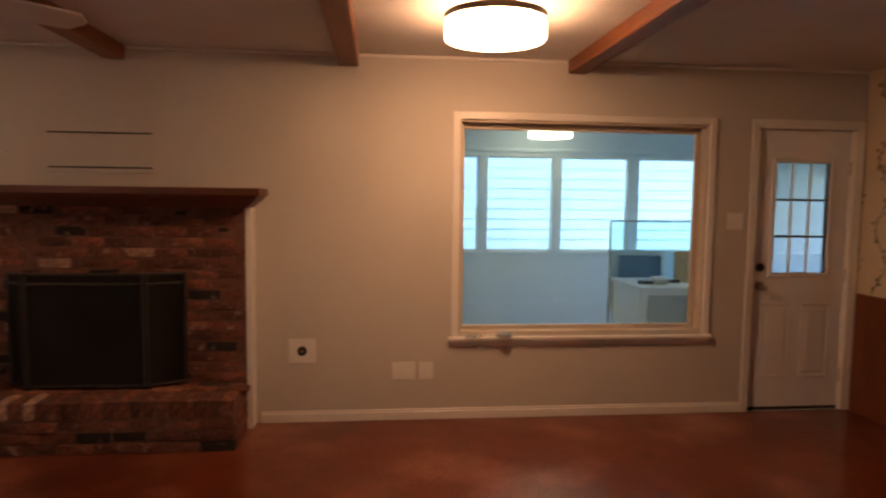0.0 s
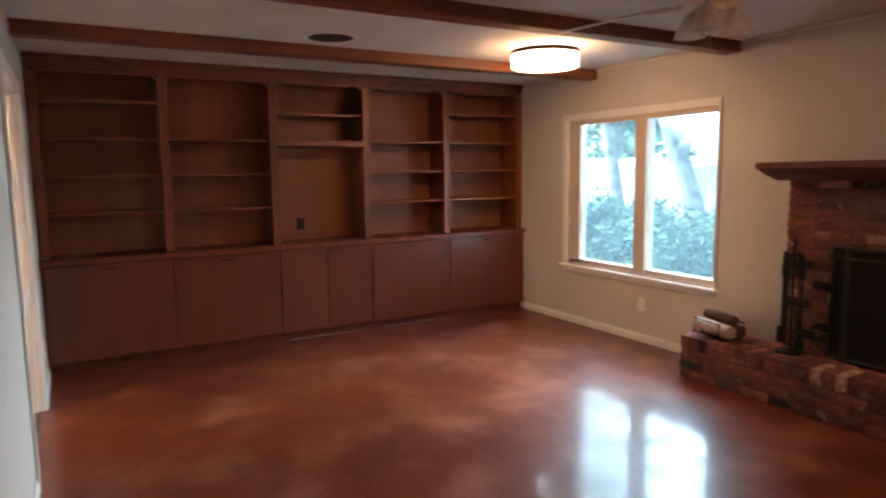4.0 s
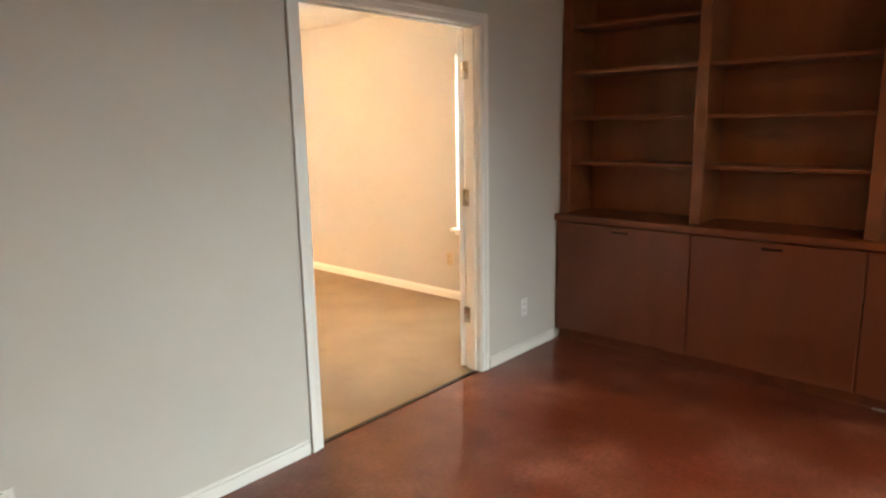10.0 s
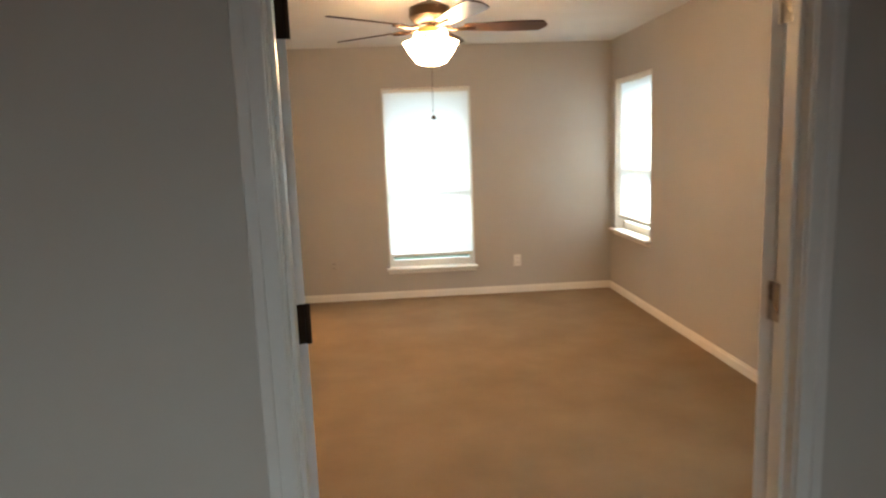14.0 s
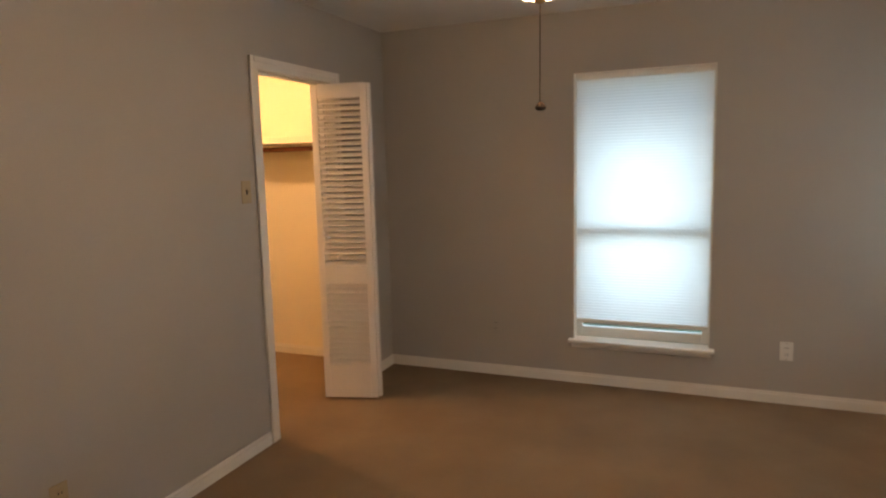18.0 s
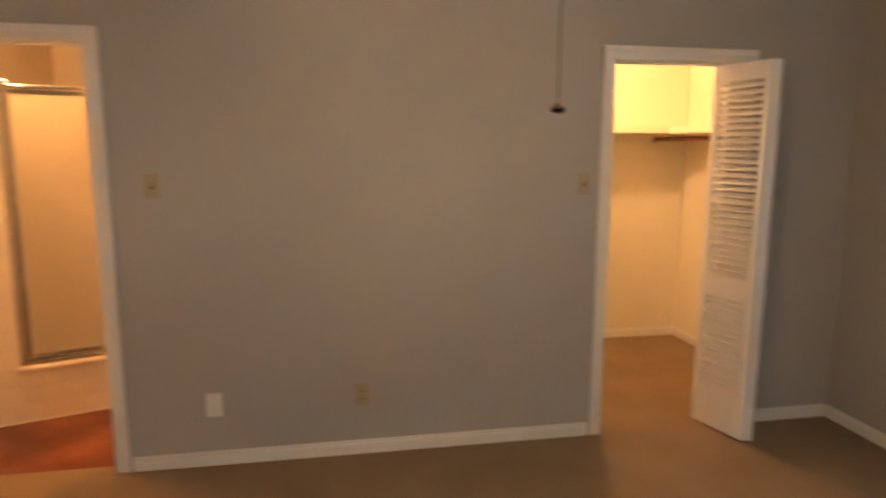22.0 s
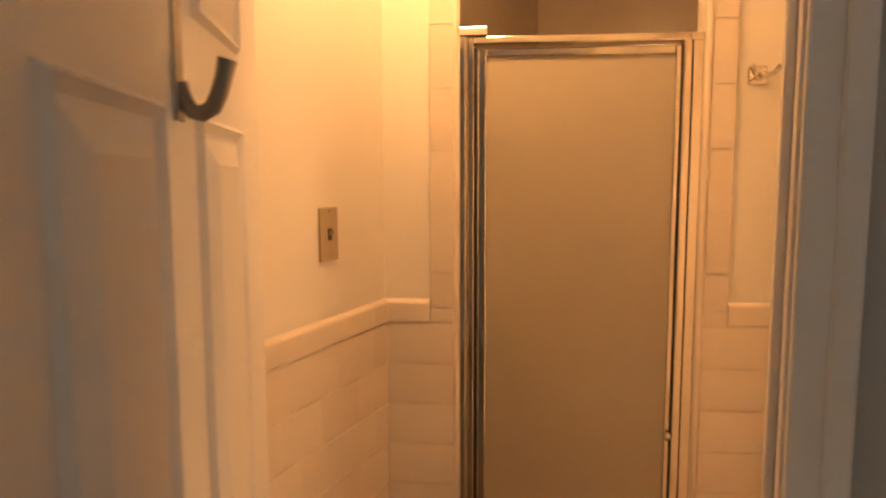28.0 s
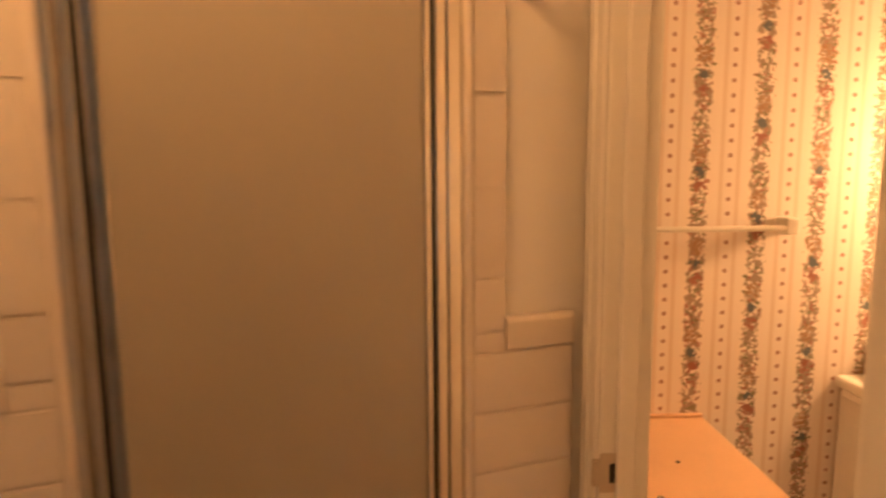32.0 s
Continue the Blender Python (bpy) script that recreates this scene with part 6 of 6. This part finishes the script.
def vanity():
    M_LAM = mat("peach_laminate", (0.66, 0.44, 0.27), 0.35, var=0.06, scale=5, fine=120, bump=0.02)
    r = root("vanity_cabinet", None, "cream vanity cabinet with a peach laminate top", "vanity")
    part("countertop", B(4.16, -1.585, 0.735, 4.868, -1.152, 0.765, r=0.006), M_LAM, r, "peach laminate countertop")
    part("body", B(4.20, -1.565, 0.09, 4.868, -1.152, 0.735, r=0.003), M_TRIM, r)
    part("toe_kick", B(4.20, -1.53, 0.0, 4.868, -1.152, 0.09, r=0.002), M_TRIM, r)
    for a, b in ((4.215, 4.525), (4.535, 4.85)):
        d = part("cabinet_door", B(a, -1.582, 0.11, b, -1.566, 0.72, r=0.004), M_TRIM, r)
        bm = bmesh.new()
        ball(bm, ((a + b) / 2, -1.595, 0.66), 0.013)
        part("knob", bm, M_BRASS, d, "", True)
    part("splash_strip", B(4.855, -1.58, 0.765, 4.868, -1.156, 0.777, r=0.003), M_LAM, r)
    bm = bmesh.new()
    cyl(bm, (4.587, -1.401, 0.765), (4.587, -1.401, 0.7665), 0.006, n=10)
    part("screw_hole", bm, M_DARKPL, r, "small dark hole in the countertop")
    f = root("faucet", pose(4.25, -1.22, 0.765), "chrome two-handle faucet on the vanity top", "faucet")
    bm = bmesh.new()
    bbox(bm, -0.03, -0.085, 0.0, 0.03, 0.085, 0.016, r=0.006)
    part("deck_plate", bm, M_CHROME, f, "", True)
    bm = bmesh.new()
    sweep(bm, [(0, 0, 0.01), (0, 0, 0.07), (-0.02, 0, 0.10), (-0.07, 0, 0.10), (-0.10, 0, 0.075)], 0.012, 12)
    part("spout", bm, M_CHROME, f, "", True)
    for y in (-0.07, 0.07):
        bm = bmesh.new()
        lathe(bm, [(0.0, 0.0), (0.018, 0.0), (0.016, 0.025), (0.024, 0.04), (0.022, 0.056), (0.0, 0.06)], (0, y, 0.012), 16)
        part("tap_handle", bm, M_CHROME, f, "", True)
    t = root("towel_bar", None, "white towel bar on the floral wallpaper", "towel bar")
    bm = bmesh.new()
    sweep(bm, [(4.815, -1.34, 1.320), (4.815, -1.79, 1.320)], 0.008, 12)
    part("bar", bm, M_PLASTIC, t, "", True)
    for y in (-1.345, -1.782):
        part("bracket", B(4.803, y - 0.018, 1.302, 4.869, y + 0.018, 1.348, r=0.006), M_PLASTIC, t)
    k = root("toilet_tank", None, "white porcelain toilet tank against the wallpaper", "toilet")
    part("tank", B(4.66, -2.45, 0.40, 4.865, -1.98, 0.85, r=0.02), M_PLASTIC, k)
    part("tank_lid", B(4.65, -2.46, 0.85, 4.868, -1.97, 0.886, r=0.012), M_PLASTIC, k)
    bm = bmesh.new()
    lathe(bm, [(0.0, 0.0), (0.12, 0.0), (0.10, 0.10), (0.13, 0.25), (0.19, 0.36), (0.20, 0.40), (0.0, 0.40)], (4.45, -2.21, 0.0), 28)
    part("bowl", bm, M_PLASTIC, k, "", True)
    bm = bmesh.new()
    lathe(bm, [(0.0, 0.40), (0.205, 0.40), (0.205, 0.425), (0.19, 0.435), (0.0, 0.438)], (4.45, -2.21, 0.0), 28)
    part("seat_lid", bm, M_PLASTIC, k, "", True)
    w = root("wall_shelf", None, "small white ledge on the wallpaper above the tank", "shelf")
    part("board", B(4.77, -2.46, 0.955, 4.868, -2.055, 0.975, r=0.004), M_PLASTIC, w)
    v = root("vanity_light", pose(4.86, -2.33, 1.52), "lit frosted globe wall light on the wallpaper", "wall light")
    bm = bmesh.new()
    cyl(bm, (-0.0, 0, 0), (-0.03, 0, 0), 0.055, n=20)
    part("back_plate", bm, M_BRASS, v, "", True)
    bm = bmesh.new()
    sweep(bm, [(-0.028, 0, 0), (-0.07, -0.008, -0.01), (-0.10, -0.018, 0.0)], 0.011, 10)
    part("arm", bm, M_BRASS, v, "", True)
    bm = bmesh.new()
    ball(bm, (-0.175, -0.03, 0.0), 0.085, 20)
    part("globe", bm, glow("lit_vanity_globe", (1.0, 0.52, 0.20), LAMP_VANITY), v, "glowing globe", True)


vanity()


def bath_light():
    r = root("bath_ceiling_light", pose(3.62, -0.42, 2.44), "lit round glass ceiling light in the bathroom", "ceiling light")
    bm = bmesh.new()
    lathe(bm, [(0.0, 0.0), (0.105, 0.0), (0.105, -0.018), (0.09, -0.022)], n=32)
    part("pan", bm, M_BRASS, r, "", True)
    bm = bmesh.new()
    lathe(bm, [(0.095, -0.02), (0.10, -0.035), (0.085, -0.075), (0.05, -0.10), (0.0, -0.108)], n=32)
    part("glass_dome", bm, glow("lit_bath_dome", (1.0, 0.49, 0.18), LAMP_BATH), r, "glowing glass dome", True)


bath_light()

# ---- sunroom ----


def sunroom():
    for a, b in ((6.0, 6.785), (6.875, 7.665), (7.75, 8.575), (8.685, 9.5), (9.59, 10.4), (5.1, 5.91)):
        r = root("sunroom_window", None, "white-framed sunroom window looking onto a pale house wall", "window", "sunroom windows", "structure")
        for c in ((a, 7.62, 0.90, a + 0.016, 7.70, 2.0), (b - 0.016, 7.62, 0.90, b, 7.70, 2.0), (a + 0.016, 7.62, 1.982, b - 0.016, 7.70, 2.0), (a + 0.016, 7.62, 0.90, b - 0.016, 7.70, 0.918)):
            part("frame", B(*c, r=0.003), M_TRIM, r)
        q = part("pane", B(a + 0.016, 7.66, 0.918, b - 0.016, 7.665, 1.982, r=0), M_PANE, r)
        q.visible_shadow = False
    bm = bmesh.new()
    bbox(bm, 4.0, 7.575, 2.045, 11.9, 7.6, 2.085, r=0.004)
    struct("trim", bm, M_SUNWALL, "pale rail above the sunroom windows", "trim")
    bm = bmesh.new()
    bbox(bm, 4.0, 7.58, 0.865, 11.9, 7.6, 0.895, r=0.004)
    struct("trim", bm, M_SUNWALL, "pale rail below the sunroom windows", "trim")
    l = root("sunroom_light", pose(7.42, 6.9, 2.30), "lit white drum ceiling light in the sunroom", "ceiling light")
    bm = bmesh.new()
    lathe(bm, [(0.0, 0.0), (0.06, 0.0), (0.06, -0.03), (0.0, -0.03)], n=20)
    part("canopy", bm, M_NICKEL, l)
    bm = bmesh.new()
    lathe(bm, [(0.0, -0.03), (0.225, -0.03), (0.225, -0.15), (0.0, -0.155)], n=36)
    part("shade", bm, glow("sunroom_lamp_shade", (1.0, 0.84, 0.58), 0.62), l, "glowing drum shade", True)
    M_CAB = mat("pale_laminate", (0.70, 0.70, 0.64), 0.4, var=0.05)
    M_CABF = mat("sage_drawer_front", (0.36, 0.36, 0.30), 0.45, var=0.05)
    d = root("drawer_desk", None, "white desk with two grey-green drawers and papers on top", "desk")
    part("carcass", B(7.97, 5.76, 0.0, 8.75, 6.42, 0.70, r=0.003), M_CAB, d)
    part("top", B(7.95, 5.73, 0.70, 8.80, 6.44, 0.735, r=0.005), M_CAB, d)
    for z0, z1 in ((0.40, 0.66), (0.10, 0.37)):
        q = part("drawer_front", B(8.04, 5.742, z0, 8.72, 5.76, z1, r=0.004), M_CABF, d)
        part("pull", B(8.30, 5.725, z1 - 0.05, 8.42, 5.742, z1 - 0.035, r=0.003), M_NICKEL, q)
    M_CHR = mat("slate_blue_fabric", (0.17, 0.24, 0.30), 0.8, var=0.15, fine=300, bump=0.3)
    c = root("office_chair", pose(8.37, 6.75, 0), "slate-blue office chair behind the desk", "chair")
    bm = bmesh.new()
    bbox(bm, -0.235, -0.03, 0.52, 0.235, 0.03, 0.93, r=0.028, seg=3)
    back = part("backrest", bm, M_CHR, c, "", True)
    bm = bmesh.new()
    bbox(bm, -0.30, 0.032, 0.50, 0.30, 0.055, 0.985, r=0.011, seg=3)
    part("back_shell", bm, M_PLASTIC, back, "white plastic shell", True)
    bm = bmesh.new()
    bbox(bm, -0.25, -0.48, 0.42, 0.25, 0.0, 0.50, r=0.03, seg=3)
    part("seat", bm, M_CHR, c, "", True)
    bm = bmesh.new()
    cyl(bm, (0, -0.22, 0.10), (0, -0.22, 0.42), 0.025, n=14)
    part("post", bm, M_BLACK, c)
    for k in range(5):
        a = radians(72 * k)
        bm = bmesh.new()
        sweep(bm, [(0, -0.22, 0.10), (0.27 * math.cos(a), -0.22 + 0.27 * math.sin(a), 0.06)], [0.022, 0.014], 8)
        q = part("leg", bm, M_BLACK, c)
        bm = bmesh.new()
        ball(bm, (0.27 * math.cos(a), -0.22 + 0.27 * math.sin(a), 0.03), 0.03, 10)
        part("caster", bm, M_BLACK, q)
    s = root("desk_screen", None, "clear glass divider panel standing behind the desk", "glass divider")
    q = part("pane", B(7.95, 6.48, 0.70, 9.0, 6.486, 1.30, r=0), M_PANE, s)
    part("frame_post", B(7.94, 6.467, 0.0, 7.955, 6.495, 1.30, r=0.003), M_NICKEL, s)
    part("frame_rail", B(7.955, 6.47, 1.29, 9.0, 6.492, 1.305, r=0.003), M_NICKEL, s)
    part("lower_panel", B(7.955, 6.47, 0.40, 9.0, 6.492, 0.70, r=0.003), M_CAB, s)
    rg = random.Random(3)
    for k, (x, y, col) in enumerate(((8.10, 5.95, (0.03, 0.03, 0.03)), (8.22, 5.92, (0.45, 0.42, 0.34)), (8.40, 6.05, (0.06, 0.07, 0.07)), (8.30, 6.12, (0.75, 0.74, 0.70)))):
        o = root("desk_item", pose(x, y, 0.735, 0, 0, rg.uniform(-40, 40)), "small dark and pale tools lying on the desk", "desk clutter", "desk clutter")
        part("case", B(-0.07, -0.03, 0.0, 0.07, 0.03, 0.03 + 0.02 * (k % 2), r=0.008), mat("desk_item_%s" % "abcd"[k], col, 0.5), o)
        part("clip", B(-0.05, -0.034, 0.008, -0.02, 0.034, 0.022, r=0.003), M_NICKEL, o)
    b = root("cardboard_box", pose(8.66, 6.15, 0.735), "brown cardboard box on the desk", "box")
    part("carton", B(-0.14, -0.12, 0.0, 0.14, 0.12, 0.275, r=0.004), mat("cardboard", (0.42, 0.32, 0.20), 0.85), b)
    part("flap", B(-0.13, -0.11, 0.275, 0.0, 0.11, 0.28, r=0.001), mat("cardboard_flap", (0.46, 0.36, 0.23), 0.85), b)


sunroom()

# ---- garden seen through the windows ----


def garden():
    M_FENCE = mat("weathered_fence_board", (0.60, 0.59, 0.54), 0.85, var=0.20, scale=3, fine=40, bump=0.3, rnd=0.10, stretch=(3, 3, 0.5))
    M_BARK = mat("tree_bark", (0.27, 0.25, 0.22), 0.95, var=0.4, scale=6, fine=40, bump=1.0, dist=0.02)
    f = root("fence", None, "weathered wooden board fence behind the shrubs", "fence")
    bm = bmesh.new()
    box(bm, -0.068, -0.009, 0, 0.068, 0.009, 1.85)
    me = meshed("board", bm, M_FENCE)
    rg = random.Random(11)
    x = -6.5
    while x < 5.0:
        ob = new("board", me)
        ob.parent = f
        ob.matrix_world = pose(x, 9.4 + rg.uniform(-0.006, 0.006), -0.13 + rg.uniform(-0.02, 0.02), rg.uniform(-0.6, 0.6), 0, 0)
        x += 0.142
    for z in (0.3, 1.0):
        part("rail", B(-6.6, 9.37, z, 5.0, 9.39, z + 0.09, r=0.003), M_FENCE, f)
    part("cap_rail", B(-6.6, 9.36, 1.54, 5.0, 9.388, 1.70, r=0.004), mat("pale_fence_rail", (0.74, 0.74, 0.70), 0.8, var=0.10, scale=4), f, "pale top rail of the fence")

    def leafy(name, col):
        return mat(name, col, 0.55, var=0.35, scale=1.5, fine=8, bump=0, spec=0.12)
    M_LEAF = leafy("shrub_leaf", (0.085, 0.19, 0.135))
    M_LEAF2 = leafy("tree_leaf", (0.12, 0.21, 0.13))

    def foliage(name, blobs, count, size, material, seed):
        """A mass of small leaves scattered through a few uneven lumps."""
        rg = random.Random(seed)
        vs, fs = [], []
        for _ in range(count):
            cx, cy, cz, r, sq = rg.choice(blobs)
            d = Vector((rg.gauss(0, 1), rg.gauss(0, 1), rg.gauss(0, 1))).normalized() * r * (rg.random() ** 0.4)
            p = Vector((cx + d.x, cy + d.y, cz + d.z * sq))
            q = Euler((rg.uniform(-1, 1), rg.uniform(-1, 1), rg.uniform(0, 6.28))).to_matrix()
            s = size * rg.uniform(0.6, 1.4)
            k = len(vs)
            for o in ((-s, 0, 0), (0, -s * 0.45, s * 0.1), (s, 0, 0), (0, s * 0.45, s * 0.1)):
                vs.append(p + q @ Vector(o))
            fs.append((k, k + 1, k + 2))
            fs.append((k, k + 2, k + 3))
        me = bpy.data.meshes.new(name)
        me.from_pydata([tuple(v) for v in vs], [], fs)
        me.materials.append(material)
        return new(name, me)
    rg = random.Random(5)
    for k, x in enumerate((-2.6, -1.4, -0.3, 0.8, 1.9)):
        s = root("shrub", pose(x, 7.7 + 0.3 * (k % 2), -0.13), "dense green garden shrub below the fence", "shrub", "garden shrubs")
        bl = [(rg.uniform(-0.5, 0.5), rg.uniform(-0.4, 0.4), rg.uniform(0.35, 1.0), rg.uniform(0.32, 0.55), 0.9) for _ in range(6)]
        bl.append((0, 0, 0.4, 0.6, 0.8))
        q = foliage("leaves", bl, 5200, 0.045, M_LEAF, 40 + k)
        q.parent = s
        for j in range(4):
            bm = bmesh.new()
            sweep(bm, [(0, 0, 0), (rg.uniform(-0.15, 0.15), rg.uniform(-0.15, 0.15), 0.4), (rg.uniform(-0.4, 0.4), rg.uniform(-0.3, 0.3), 0.85)], [0.025, 0.018, 0.008], 7)
            part("stem", bm, M_BARK, s)
    for k, (x, y, lean, h, R) in enumerate(((-0.60, 8.3, -1.35, 4.6, 0.20), (-2.9, 8.9, -0.7, 5.0, 0.15), (-4.2, 9.9, 0.2, 5.6, 0.2), (2.6, 10.8, -0.4, 5.8, 0.2), (-1.0, 12.0, 0.3, 6.0, 0.22))):
        t = root("tree", pose(x, y, -0.13), "leaning garden tree with grey bark and a loose green crown", "tree", "garden trees")
        bm = bmesh.new()
        sweep(bm, [(0, 0, 0), (lean * 0.22, 0.02, h * 0.25), (lean * 0.55, 0, h * 0.5), (lean * 0.8, 0.05, h * 0.75), (lean, 0, h)], [R, R * 0.85, R * 0.7, R * 0.5, R * 0.3], 14)
        part("trunk", bm, M_BARK, t, "", True)
        rg2 = random.Random(70 + k)
        bl = []
        for j in range(6):
            a = rg2.uniform(0, 6.28)
            u = rg2.uniform(0.4, 0.85)
            p0 = (lean * u, 0, h * u)
            p1 = (p0[0] + math.cos(a) * 0.6, math.sin(a) * 0.6, p0[2] + 0.45)
            p2 = (p1[0] + math.cos(a + 0.4) * 0.8, p1[1] + math.sin(a + 0.4) * 0.8, p1[2] + 0.5)
            bm = bmesh.new()
            sweep(bm, [p0, p1, p2], [R * 0.45, R * 0.3, R * 0.12], 8)
            part("limb", bm, M_BARK, t, "", True)
            bl += [(*p2, rg2.uniform(0.6, 0.95), 0.7), (*p1, rg2.uniform(0.4, 0.6), 0.7)]
        q = foliage("crown", bl, 8500, 0.075, M_LEAF2, 90 + k)
        q.parent = t
    # far hedge round the plot
    q = foliage("hedge", [(-26 + 2.2 * k, 20 + (k % 3), 2.0 + (k % 4) * 0.7, 2.6, 1.1) for k in range(25)], 26000, 0.22, M_LEAF2, 7)
    tagged(q, "tall far hedge of trees beyond the fence", "hedge", "", "stuff")
    q = foliage("hedge", [(-16, -26 + 2.2 * k, 1.6 + (k % 4) * 0.6, 2.4, 1.0) for k in range(20)], 12000, 0.24, M_LEAF2, 8)
    tagged(q, "tall far hedge of trees beside the house", "hedge", "", "stuff")


garden()


def neighbour_house():
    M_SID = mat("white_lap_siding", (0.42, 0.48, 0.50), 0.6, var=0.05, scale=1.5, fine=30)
    r = root("neighbour_house", None, "neighbour's pale house with white lap siding beyond the sunroom", "house")
    bm = bmesh.new()
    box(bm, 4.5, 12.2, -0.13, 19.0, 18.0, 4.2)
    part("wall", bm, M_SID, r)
    for k in range(22):
        z = 0.0 + k * 0.19
        bm = bmesh.new()
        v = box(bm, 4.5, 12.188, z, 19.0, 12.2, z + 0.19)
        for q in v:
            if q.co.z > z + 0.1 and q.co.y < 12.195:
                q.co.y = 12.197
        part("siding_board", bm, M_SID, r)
    bm = bmesh.new()
    box(bm, 4.0, 11.6, 4.2, 19.5, 18.6, 4.4)
    part("roof", bm, M_BEAM, r)


neighbour_house()

# ---- single bricks and tiles ----
bricks()
tiles()
